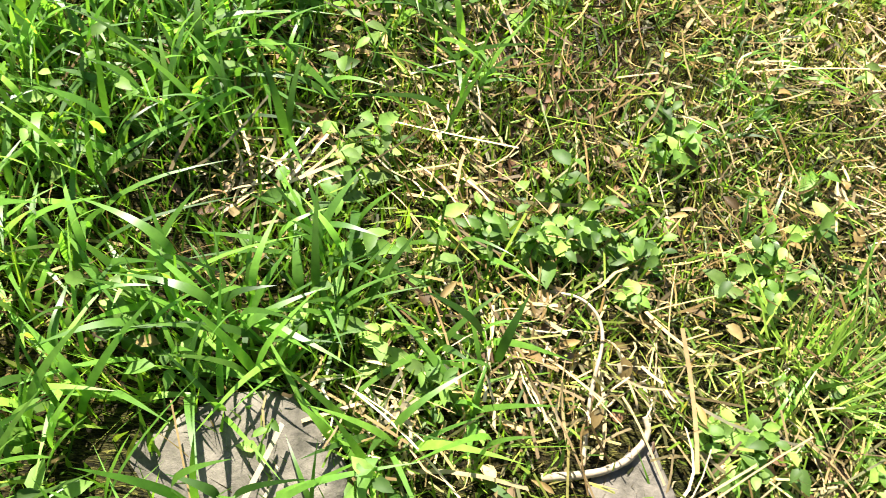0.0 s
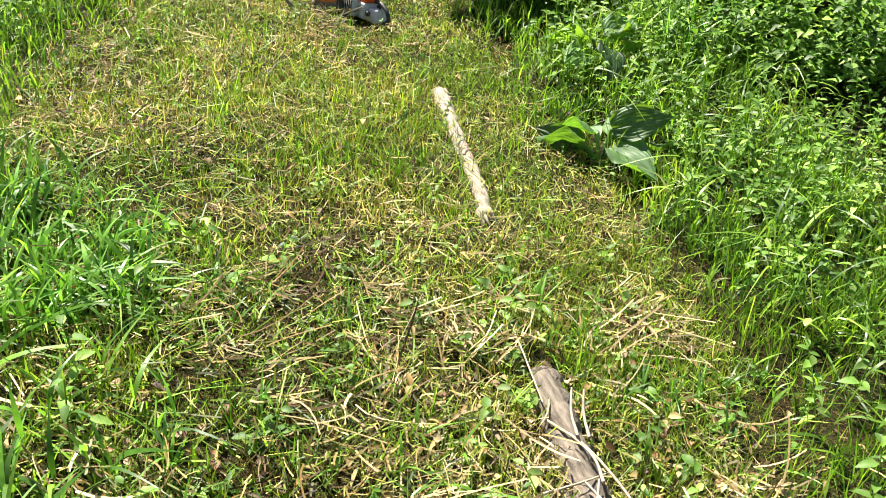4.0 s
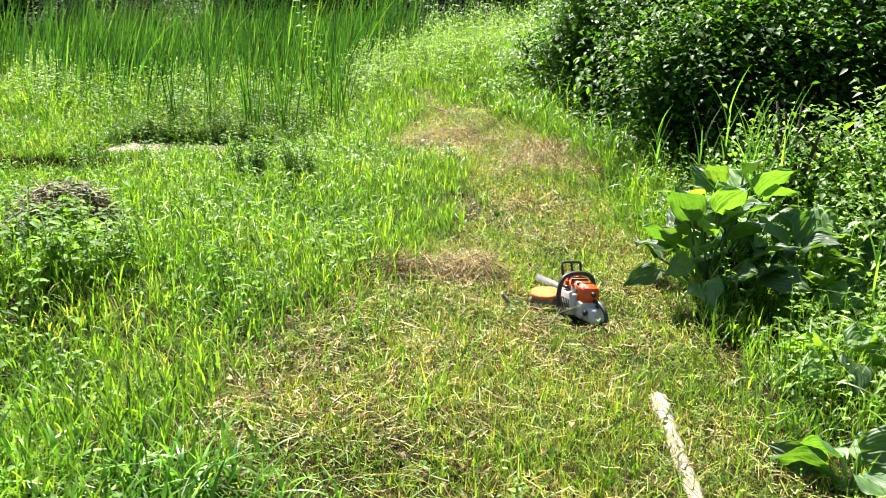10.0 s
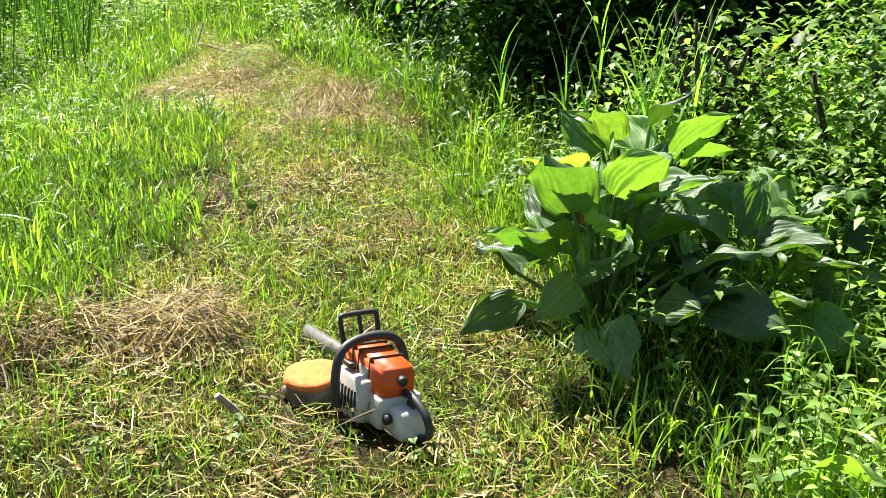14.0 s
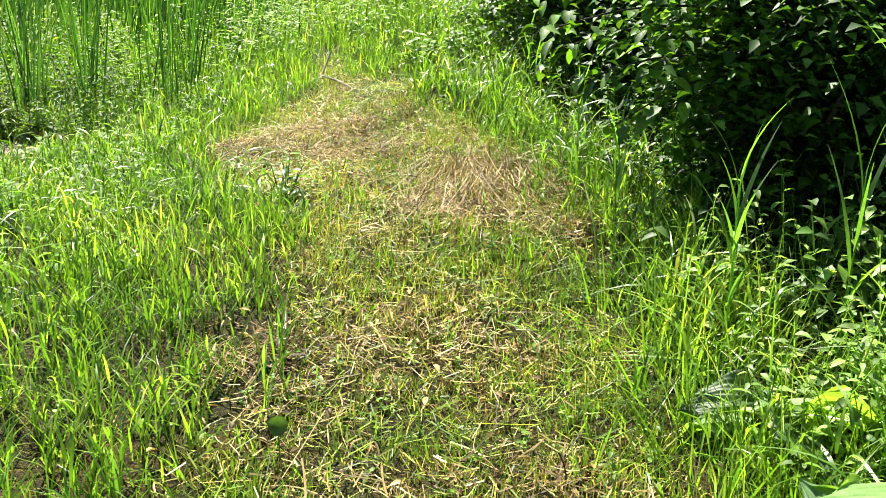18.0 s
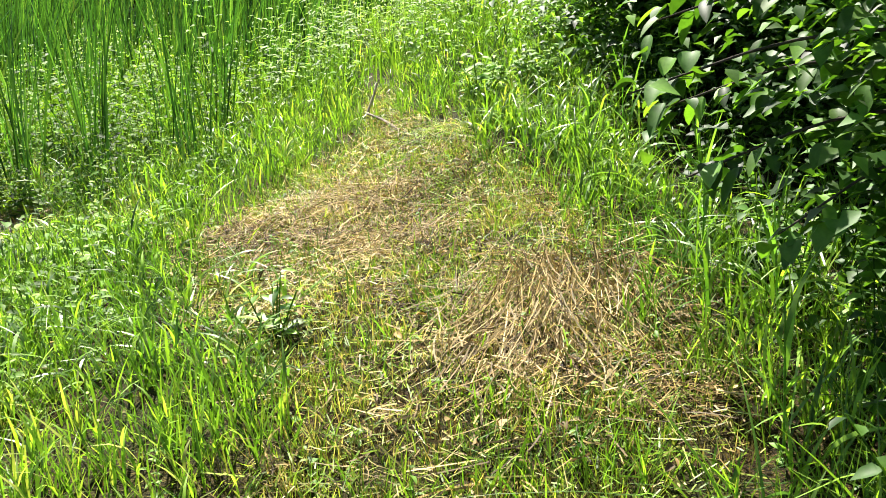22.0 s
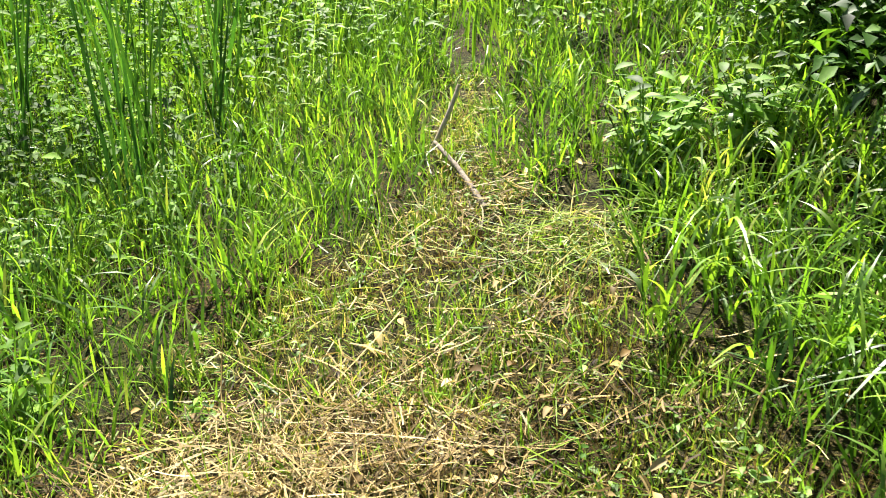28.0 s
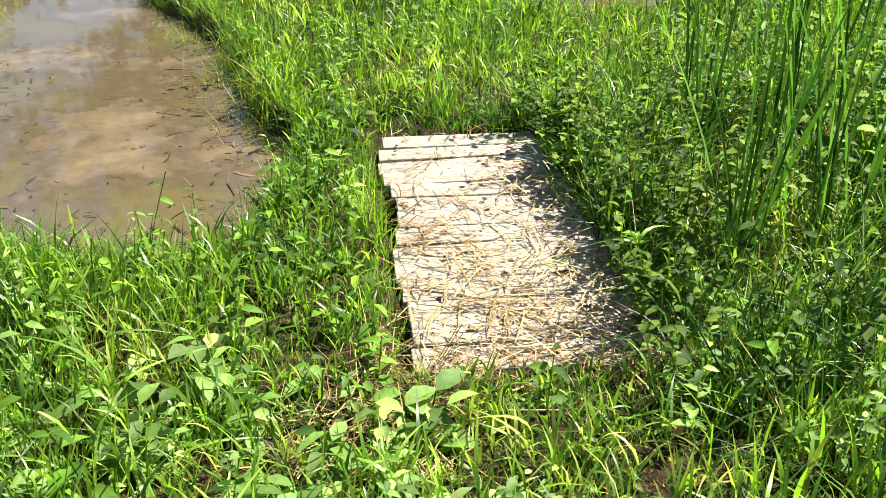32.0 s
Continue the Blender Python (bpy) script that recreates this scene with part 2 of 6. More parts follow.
M_BARK = plain("grey_bark", (0.09, 0.07, 0.05), (0.3, 0.26, 0.2), 30, 0.9, 0, 0.012, 0.2, (1, 1, 0.15))
M_LOGBARK = plain("log_bark", (0.04, 0.033, 0.024), (0.24, 0.205, 0.155), 55, 0.95, 0, 0.012, 0.15, (1, 0.12, 1))
M_DRYWOOD = plain("bleached_wood", (0.16, 0.13, 0.09), (0.46, 0.4, 0.31), 40, 0.8, 0, 0.006, 0.2, (1, 0.1, 1))
M_PALEWOOD = plain("pale_dry_stick", (0.26, 0.2, 0.12), (0.56, 0.47, 0.32), 40, 0.8, 0, 0.002, 0.2)
M_TRUNK = plain("trunk_bark", (0.025, 0.02, 0.015), (0.08, 0.065, 0.05), 12, 0.95, 0, 0.02, 0.2)
M_PLANK = plain("weathered_plank", (0.15, 0.13, 0.098), (0.44, 0.4, 0.325), 26, 0.9, 0, 0.004, 0.12, (12, 0.7, 4))
M_STONE = plain("field_stone", (0.05, 0.048, 0.035), (0.2, 0.18, 0.14), 22, 0.95, 0, 0.012, 0.15)
M_MUD = water_material("muddy_water", (0.068, 0.053, 0.03), (0.148, 0.114, 0.064), 5, 0.05)
M_RIFFLE = water_material("rippled_water", (0.12, 0.112, 0.095), (0.24, 0.232, 0.206), 34, 1.0, 0.18, 0.02)
M_ORANGE = plain("orange_plastic", (0.62, 0.075, 0.01), (0.8, 0.125, 0.018), 6, 0.4)
M_WHITE = plain("white_plastic", (0.36, 0.34, 0.29), (0.6, 0.58, 0.52), 14, 0.5)
M_BLACK = plain("black_plastic", (0.012, 0.012, 0.012), (0.035, 0.035, 0.033), 20, 0.5)
M_STEEL = plain("bar_steel", (0.1, 0.098, 0.09), (0.24, 0.235, 0.22), 18, 0.55, 0.3)
M_CHAIN = plain("chain_steel", (0.05, 0.045, 0.04), (0.16, 0.14, 0.12), 120, 0.5, 0.6)
M_CUT = plain("fresh_alder_wood", (0.5, 0.12, 0.03), (0.72, 0.24, 0.06), 28, 0.8, 0, 0.002, 0.2)


# ---- tools ----
RNG = np.random.default_rng(7)


def smooth(a, b, v):
    t = np.clip((v - a) / (b - a), 0, 1)
    return t * t * (3 - 2 * t)


def ripple(x, y):
    """A soft repeatable unevenness, about -1 to 1."""
    return (np.sin(1.7 * x + 0.6 * y + 1) + np.sin(-0.9 * x + 2.1 * y) + np.sin(3.9 * x - 2.7 * y + 2) * 0.6 + np.sin(6.1 * x + 5.3 * y) * 0.4) / 3


def inside(poly, x, y):
    """Signed distance to a polygon, negative within."""
    x, y = np.asarray(x, float), np.asarray(y, float)
    best, odd = np.full(x.shape, 1e9), np.zeros(x.shape, bool)
    for (ax, ay), (bx, by) in zip(poly, poly[1:] + poly[:1]):
        ex, ey = bx - ax, by - ay
        t = np.clip(((x - ax) * ex + (y - ay) * ey) / (ex * ex + ey * ey), 0, 1)
        best = np.minimum(best, np.hypot(x - ax - t * ex, y - ay - t * ey))
        cross = ((ay > y) != (by > y)) & (x < (bx - ax) * (y - ay) / ((by - ay) if by != ay else 1e-9) + ax)
        odd ^= cross
    return np.where(odd, -best, best)


POOL = [(-5.6, 2.2), (-4.0, 2.02), (-2.86, 2.0), (-2.52, 1.15), (-2.5, 0.5), (-2.45, -0.6), (-2.3, -1.3), (-2.35, -2.7), (-3.6, -2.7), (-3.5, -0.8), (-3.1, 0.45), (-3.35, 0.9), (-3.65, 1.5), (-5.6, 1.75)]
POND = [(-3.2, 6.5), (-2.85, 7.5), (-3.1, 7.78), (-3.6, 7.98), (-4.0, 8.16), (-4.9, 8.05), (-6.1, 8.1), (-7.6, 7.7), (-9, 7.8), (-9.4, 6.6), (-6, 6.2), (-4.5, 6.1)]
MARSH = [(-14, 7.6), (-8.6, 7.4), (-7.5, 8.3), (-7.0, 9.4), (-5.9, 10.0), (-5.6, 11.0), (-6.4, 11.8), (-7.6, 12.6), (-7.6, 18.2), (-9, 19), (-10.2, 17.2), (-11, 14.4), (-10.2, 11), (-12, 9.8), (-14, 9.6)]
LAKE = [(-22, 27), (8, 27), (10, 38), (-24, 38)]
DECK = [(-3.88, 8.43), (-1.9, 7.98), (-1.72, 8.78), (-3.7, 9.22)]
WATER_Z, POOL_Z, LAKE_Z = -0.3, -0.1, -1.2


def wet(x, y):
    return np.minimum(np.minimum(inside(POOL, x, y), inside(POND, x, y)), np.minimum(inside(MARSH, x, y), inside(LAKE, x, y)))


def land(x, y):
    """Height of the ground."""
    x, y = np.asarray(x, float), np.asarray(y, float)
    tx, ty = np.tanh(x / 1.5), (np.clip(y, -5, 12) - 3) / 6
    z = -0.138 * tx - 0.011 * ty + 0.446 * tx * ty + 0.081 * ty * ty
    z = np.maximum(z, np.where(x < -1, -0.18, -0.6))
    z = z - 1.0 * smooth(20, 27, y) + 9 * smooth(60, 120, y) + 0.02 * ripple(2 * x, 2 * y)
    z = z + 0.07 * np.exp(-(((y - 5.9) / 1.1) ** 2)) * smooth(-1.2, -0.1, x)
    z = z + 3.0 * smooth(7, 25, x) + 2.5 * smooth(20, 50, -x)
    d = inside(POOL, x, y)
    near = smooth(0, 1, (np.interp(y, [-0.6, 0.4], [0.45, 1.6]) - d) / np.interp(y, [-0.6, 0.4], [0.38, 1.5])) * smooth(2.2, 1.2, y)
    z = z * (1 - near) + near * (POOL_Z + 0.1)
    rim = smooth(0.03, -0.1, d + 0.05 * ripple(4 * x, 4 * y))
    z = z * (1 - rim) + rim * (POOL_Z - 0.12)
    d = np.minimum(inside(POND, x, y), inside(MARSH, x, y))
    rim = smooth(0.03, -0.1, d + 0.05 * ripple(4 * x, 4 * y))
    z = z * (1 - rim) + rim * (WATER_Z - 0.1 - 0.15 * smooth(0, 0.6, -d))
    z = z - 0.12 * smooth(0.0, -0.06, inside(DECK, x, y))
    lake = smooth(0.5, -0.8, inside(LAKE, x, y))
    return z * (1 - lake) + lake * (LAKE_Z - 0.4)


def mesh_of(name, verts, faces, material, soft=True):
    """A mesh from arrays: faces is a list of index arrays, each of one width."""
    me = bpy.data.meshes.new(name)
    verts = np.asarray(verts, np.float32)
    me.vertices.add(len(verts))
    me.vertices.foreach_set("co", verts.ravel())
    loops = np.concatenate([f.ravel() for f in faces]).astype(np.int32)
    total = np.concatenate([np.full(len(f), f.shape[1]) for f in faces]).astype(np.int32)
    start = np.concatenate([[0], np.cumsum(total)[:-1]]).astype(np.int32)
    me.loops.add(len(loops))
    me.loops.foreach_set("vertex_index", loops)
    me.polygons.add(len(total))
    me.polygons.foreach_set("loop_start", start)
    me.polygons.foreach_set("loop_total", total)
    me.polygons.foreach_set("use_smooth", np.full(len(total), soft))
    me.materials.append(material)
    me.update(calc_edges=True)
    return me


def strips(root, way, side, bend, length, width, segs=3, point=True, shape=1.6):
    """Blades: each from its root along way, bowing by bend, as wide as width. Returns verts and faces."""
    n = len(root)
    length, width = np.broadcast_to(length, n)[:, None], np.broadcast_to(width, n)[:, None]
    rows, idx = [], []
    for s in range(segs + (0 if point else 1)):
        t = s / segs
        mid = root + length * (way * t + bend * t * t)
        w = width * ((1 - t ** shape) * (0.55 + 0.9 * min(t * 2.2, 0.5)) if point else 1.0) * 0.5
        rows += [mid - side * w, mid + side * w]
    if point:
        rows.append(root + length * (way + bend))
    k = len(rows)
    verts = np.stack(rows, 1).reshape(-1, 3)
    base = (np.arange(n) * k)[:, None]
    quads = [base + np.array([[2 * s, 2 * s + 1, 2 * s + 3, 2 * s + 2]]) for s in range(segs - (1 if point else 0))]
    faces = [np.concatenate(quads)] if quads else []
    if point:
        faces.append(base + np.array([[k - 3, k - 2, k - 1]]))
    return verts, faces


def merge(sets):
    verts, quads, tris, off = [], [], [], 0
    for v, fs in sets:
        for f in fs:
            (quads if f.shape[1] == 4 else tris).append(f + off)
        verts.append(v)
        off += len(v)
    faces = [np.concatenate(g) for g in (quads, tris) if g]
    return np.concatenate(verts), faces


def unit(v):
    return v / np.maximum(np.linalg.norm(v, axis=1, keepdims=True), 1e-9)


def trodden(x, y):
    """Growth stays low between the boards and the pond."""
    return 1 - 0.38 * smooth(0.8, 0.2, inside(DECK, x, y)) * smooth(8.8, 8.6, y)


def blades_at(x, y, h, w, lean=0.35, bow=0.5, segs=3, sink=0.02, az=None):
    """Upright blades rooted on the land."""
    n = len(x)
    root = np.stack([x, y, land(x, y) - sink], 1)
    tw = RNG.uniform(0, 2 * np.pi, n)
    az = RNG.uniform(0, 2 * np.pi, n) if az is None else az
    out = np.stack([np.cos(az), np.sin(az), np.zeros(n)], 1)
    way = unit(out * (lean * RNG.random(n) ** 1.2)[:, None] + np.array([0, 0, 1.0]))
    amount = bow * RNG.random(n) ** 1.5
    bend = out * amount[:, None] - np.array([0, 0, 1.0]) * (amount ** 1.6 * 0.7)[:, None]
    side = np.stack([np.cos(tw), np.sin(tw), np.zeros(n)], 1)
    return strips(root, way, side, bend, h * trodden(x, y), w, segs)


def leaves_at(p, length, width, rise=(-0.3, 0.5), segs=4, fold=0.25, az=None, droop=0.35):
    """Folded leaves from stalk points p. Returns verts and faces."""
    n = len(p)
    az = RNG.uniform(0, 2 * np.pi, n) if az is None else az
    up = RNG.uniform(*rise, n)
    out = unit(np.stack([np.cos(az), np.sin(az), up], 1))
    side = np.stack([-np.sin(az), np.cos(az), RNG.uniform(-0.5, 0.5, n)], 1)
    side = unit(side - out * (side * out).sum(1, keepdims=True))
    nor = np.cross(out, side)
    length, width = np.broadcast_to(length, n)[:, None], np.broadcast_to(width, n)[:, None]
    if segs == 1:
        edge = p + length * out * 0.45
        rows = [p, edge + side * width * 0.5, p + length * out - np.array([0, 0, 1.0]) * droop * length * 0.6, edge - side * width * 0.5]
        verts = np.stack(rows, 1).reshape(-1, 3)
        base = (np.arange(n) * 4)[:, None]
        return verts, [np.concatenate([base + np.array([[0, 1, 2]]), base + np.array([[0, 2, 3]])])]
    if segs == 2:
        prof = [(0.42, 1.0)]
    elif segs == 3:
        prof = [(0.3, 0.95), (0.66, 0.8)]
    elif segs == 6:
        prof = [(0.08, 0.5), (0.26, 0.9), (0.48, 1.0), (0.7, 0.84), (0.88, 0.46)]
    else:
        prof = [(0.22, 0.78), (0.5, 1.0), (0.78, 0.6)]
    rows = [p]
    for t, w in prof:
        mid = p + length * out * t - nor * length * 0 - np.array([0, 0, 1.0]) * (droop * t * t) * length
        rows += [mid + side * width * 0.5 * w + nor * width * fold * w, mid, mid - side * width * 0.5 * w + nor * width * fold * w]
    rows.append(p + length * out - np.array([0, 0, 1.0]) * droop * length)
    k = len(rows)
    verts = np.stack(rows, 1).reshape(-1, 3)
    base = (np.arange(n) * k)[:, None]
    tris = [[0, 1, 2], [0, 2, 3], [k - 4, k - 1, k - 3], [k - 3, k - 1, k - 2]]
    quads = []
    for s in range(len(prof) - 1):
        a = 1 + 3 * s
        quads += [[a, a + 3, a + 4, a + 1], [a + 1, a + 4, a + 5, a + 2]]
    faces = ([np.concatenate([base + np.array([q]) for q in quads])] if quads else []) + [np.concatenate([base + np.array([q]) for q in tris])]
    return verts, faces


def sheet(name, data, label, category="", kind="stuff"):
    return tagged(new(name, data), label, category, "", kind)


def part(name, bm, material, parent=None, label=""):
    """One bmesh as one mesh object under a thing or a part."""
    me = bpy.data.meshes.new(name)
    bm.to_mesh(me)
    bm.free()
    me.materials.append(material)
    me.polygons.foreach_set("use_smooth", np.full(len(me.polygons), True))
    ob = new(name, me)
    if parent:
        ob.parent = parent
    return tagged(ob, label)


def part_data(name, data, parent, label=""):
    ob = new(name, data)
    ob.parent = parent
    return tagged(ob, label)


def empty(name, m, label, category, group=""):
    ob = new(name)
    ob.matrix_world = m
    return tagged(ob, label, category, group)


def block(size, at=(0, 0, 0), bevel=0.004, taper=(1, 1), shift=(0, 0)):
    """A bevelled box; taper and shift move its top."""
    bm = bmesh.new()
    bmesh.ops.create_cube(bm, size=1)
    for v in bm.verts:
        top = v.co.z > 0
        v.co = Vector((v.co.x * size[0], v.co.y * size[1], v.co.z * size[2]))
        if top:
            v.co.x, v.co.y = v.co.x * taper[0] + shift[0], v.co.y * taper[1] + shift[1]
        v.co += Vector(at)
    if bevel:
        bmesh.ops.bevel(bm, geom=bm.edges[:], offset=bevel, segments=2, affect="EDGES", profile=0.6)
    return bm


def tube(points, radius, sides=8, wobble=0.0, closed=True, smoothen=3):
    """A round bar through points; radius: one, or one for each end."""
    pts = [Vector(p) for p in points]
    for _ in range(smoothen):
        if len(pts) < 3:
            break
        fine = [pts[0]]
        for a, b in zip(pts, pts[1:]):
            fine += [a * 0.75 + b * 0.25, a * 0.25 + b * 0.75]
        pts = fine + [pts[-1]]
    r0, r1 = radius if isinstance(radius, tuple) else (radius, radius)
    bm, rings = bmesh.new(), []
    for i, p in enumerate(pts):
        d = (pts[min(i + 1, len(pts) - 1)] - pts[max(i - 1, 0)]).normalized()
        u = d.cross(Vector((0.13, 0.31, 0.94))).normalized()
        v = d.cross(u)
        t = i / max(len(pts) - 1, 1)
        r = r0 + (r1 - r0) * t
        ring = []
        for k in range(sides):
            a = 2 * math.pi * k / sides
            rr = r * (1 + wobble * noise.noise(Vector((math.cos(a) * 1.5, math.sin(a) * 1.5, i * 0.6 + r * 50))))
            ring.append(bm.verts.new(p + (u * math.cos(a) + v * math.sin(a)) * rr))
        rings.append(ring)
    for a, b in zip(rings, rings[1:]):
        for k in range(sides):
            bm.faces.new((a[k], a[(k + 1) % sides], b[(k + 1) % sides], b[k]))
    if closed:
        bm.faces.new(rings[0][::-1])
        bm.faces.new(rings[-1])
    return bm


def ground_z(x, y):
    return float(land(np.array([x]), np.array([y]))[0])


# ---- ground and water ----
def axis(lo, hi, step, reach):
    core = np.arange(lo, hi, step)
    out, v, s = [], hi, step
    while v < reach:
        out.append(v)
        s *= 1.25
        v += s
    low, v, s = [], lo - step, step
    while v > -reach:
        low.append(v)
        s *= 1.25
        v -= s
    return np.concatenate([low[::-1], core, out, [reach]])


gx, gy = axis(-10, 4, 0.1, 500), axis(-5, 13, 0.1, 500)
mx, my = np.meshgrid(gx, gy)
gv = np.stack([mx, my, land(mx, my)], -1).reshape(-1, 3)
row = np.arange(len(gx) - 1)[None] + (np.arange(len(gy) - 1) * len(gx))[:, None]
row = row.ravel()
gq = np.stack([row, row + 1, row + 1 + len(gx), row + len(gx)], 1)
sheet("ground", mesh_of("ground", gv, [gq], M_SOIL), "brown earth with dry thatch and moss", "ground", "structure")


def pool_sheet(name, x0, x1, y0, y1, z, step, wave, material, label):
    xs, ys = np.arange(x0, x1 + step, step), np.arange(y0, y1 + step, step)
    ax, ay = np.meshgrid(xs, ys)
    az = z + wave * (np.sin(31 * ax + 17 * ay) + np.sin(-23 * ax + 37 * ay) + np.sin(53 * ax + 7 * ay + 1) * 0.7 + np.sin(11 * ax - 61 * ay) * 0.6)
    v = np.stack([ax, ay, az], -1).reshape(-1, 3)
    r = (np.arange(len(xs) - 1)[None] + (np.arange(len(ys) - 1) * len(xs))[:, None]).ravel()
    q = np.stack([r, r + 1, r + 1 + len(xs), r + len(xs)], 1)
    sheet(name, mesh_of(name, v, [q], material), label, "water", "structure")


pool_sheet("water_pool", -5.7, -2.2, -2.7, 2.3, POOL_Z, 0.022, 0.0042, M_RIFFLE, "fast shallow stream pool glittering in the sun")
pool_sheet("water_pond", -17, -2.4, 5.8, 19, WATER_Z, 1.0, 0.0, M_MUD, "still brown muddy pond with floating scum")
pool_sheet("water_lake", -26, 12, 26, 39, LAKE_Z, 2.0, 0.0, M_MUD, "distant dark pond below the trees")


# ---- where things grow ----
def path_mid(y):
    return np.interp(y, [-5, -3, -1, 1, 2.5, 4, 5.5, 7, 8.5, 10, 12, 14], [-0.2, -0.2, -0.1, 0.1, 0.5, 0.78, 0.95, 0.5, 0.35, 0.3, 0.1, -0.2])


def path_half(y):
    return np.interp(y, [-5, -2, 0, 2, 4, 5.5, 7, 8.2, 8.8, 9.4, 10, 14], [0.9, 0.95, 1.25, 0.92, 0.54, 0.6, 0.85, 0.62, 0.4, 0.16, 0.04, 0.0])


def off_path(x, y):
    """Below 0 within the mown strip."""
    return np.abs(x - path_mid(y)) - path_half(y) + 0.16 * ripple(2.3 * x, 2.3 * y) + 0.07 * ripple(7 * x + 2, 7 * y)


DRY = [(-1.0, 1.0, 0.5, 0.4), (-0.7, 2.2, 0.45, 0.55), (-0.75, 0.1, 0.4, 0.45), (-0.4, 1.2, 0.35, 0.35), (-0.35, -2.2, 0.7, 0.8), (0.1, -2.1, 0.6, 0.6), (-0.9, -2.6, 0.5, 0.35), (-0.15, -0.6, 0.5, 0.4), (-0.15, 2.55, 0.4, 0.9), (0.5, 1.75, 0.4, 0.5), (0.25, 4.35, 0.35, 0.6), (1.0, 3.7, 0.25, 0.7),
       (0.75, 4.6, 0.4, 0.5), (1.1, 5.8, 0.5, 0.95), (1.3, 6.3, 0.4, 0.9), (0.65, 6.6, 0.45, 0.6), (0.45, 7.3, 0.6, 0.9), (-0.1, 7.6, 0.45, 1.0), (0.5, 7.9, 0.5, 0.85), (0.1, 6.95, 0.4, 0.6), (0.45, 9.1, 0.35, 0.5), (-1.9, 8.0, 0.3, 0.8)]


def dryness(x, y):
    d = 0.22 * (x < -0.9) * (y < -1)
    for cx, cy, r, a in DRY:
        d = np.maximum(d, a * np.exp(-((x - cx) ** 2 + (y - cy) ** 2) / (r * r)))
    return np.clip(d + 0.2 * ripple(5 * x, 5 * y) * (d > 0.15), 0, 1)


def cleared(x, y):
    """Little grows through the saw, the stump, the stones and the log."""
    d = np.minimum(np.hypot((x - 0.6) / 0.11, (y - 1.97) / 0.17), np.hypot(x - 0.4, y - 2.17) / 0.13)
    d = np.minimum(d, np.hypot(x - 0.52, y - 1.8) / 0.1)
    d = np.minimum(d, np.minimum(np.hypot((x + 1.25) / 0.2, (y + 2.97) / 0.17), np.hypot(x + 0.62, y + 2.93) / 0.13))
    t = np.clip((y + 2.52) / 1.32, 0, 1)
    d = np.minimum(d, np.hypot(x - 0.05 - 0.29 * t, y + 2.52 - 1.32 * t) / 0.05)
    return 0.22 + 0.78 * smooth(0.8, 1.1, d)


def scatter(x0, x1, y0, y1, density, keep):
    """Random spots in a rectangle, kept with the probability keep(x, y), clear of water and deck."""
    n = int((x1 - x0) * (y1 - y0) * density)
    x, y = RNG.uniform(x0, x1, n), RNG.uniform(y0, y1, n)
    ok = (RNG.random(n) < keep(x, y) * cleared(x, y)) & (wet(x, y) > -0.02) & (inside(DECK, x, y) > np.where(y < 8.7, 0.08, 0.0) * RNG.random(n))
    return x[ok], y[ok]


# ---- the logs, stones and stump by the path ----
def fallen_log(name, a, b, r, material, label, bits):
    """A barked log lying on the land from a to b, with loose strips and knots."""
    base = empty(name, pose(a[0], a[1], ground_z(*a)), label, "log")
    steps = 7
    pts = []
    for i in range(steps + 1):
        t = i / steps
        x, y = a[0] + (b[0] - a[0]) * t, a[1] + (b[1] - a[1]) * t
        pts.append((x - a[0] + 0.012 * math.sin(5 * t), y - a[1], ground_z(x, y) - ground_z(*a) + r[0] * 0.3 + 0.01 * math.sin(9 * t)))
    part("trunk", tube(pts, r, 14, 0.4), material, base)
    for k in range(9):
        g = 2 * math.pi * k / 9
        rim = Vector((r[0] * 0.75 * math.cos(g), 0, r[0] * 0.75 * math.sin(g))) + Vector(pts[0])
        if rim.z > 0.01:
            part("splinter", tube([rim + Vector((0, 0.05, 0)), rim + Vector((0.01 * math.cos(g), -random.uniform(0.02, 0.07), -0.012))], (0.016, 0.003), 5, 0.3, True, 0), material, base, "broken splinter at the log end")
    for k in range(bits):
        t = random.uniform(0.05, 0.8)
        i = int(t * steps)
        p, q = Vector(pts[i]), Vector(pts[min(i + 1, steps)])
        s = random.uniform(-0.6, 0.9) * r[0]
        up = Vector((s, 0, math.sqrt(max(r[0] ** 2 - s * s, 0)) * 1.06))
        part("bark_strip", tube([p + up, (p + q) / 2 + up * 1.1, q + up + Vector((random.uniform(-0.04, 0.04), 0, 0.01))], (0.006, 0.003), 5, 0.3), M_DRYWOOD, base, "peeling pale bark strip")
    return base


fallen_log("fallen_log", (0.05, -2.52), (0.31, -1.32), (0.076, 0.045), M_LOGBARK, "grey barked log half sunk in cut grass", 14)
fallen_log("fallen_log", (0.5, -0.3), (0.72, 0.95), (0.028, 0.042), M_DRYWOOD, "bleached barkless log lying in cut grass", 3)


def flat_stone(x, y, sx, sy, h, turn, label):
    bm = bmesh.new()
    bmesh.ops.create_icosphere(bm, subdivisions=3, radius=1)
    for v in bm.verts:
        c = v.co
        s = 1 + 0.35 * noise.noise(c * 1.3 + Vector((x, y, 0)))
        c.x, c.y, c.z = c.x * s * sx, c.y * s * sy, max(min(c.z * 1.7, 0.55), -0.6) * h + 0.06 * h * noise.noise(c * 5)
    ob = part("flat_stone", bm, M_STONE, None)
    ob.matrix_world = pose(x, y, ground_z(x, y) - 0.3 * h, random.uniform(-4, 4), random.uniform(-4, 4), turn)
    return tagged(ob, label, "stone")


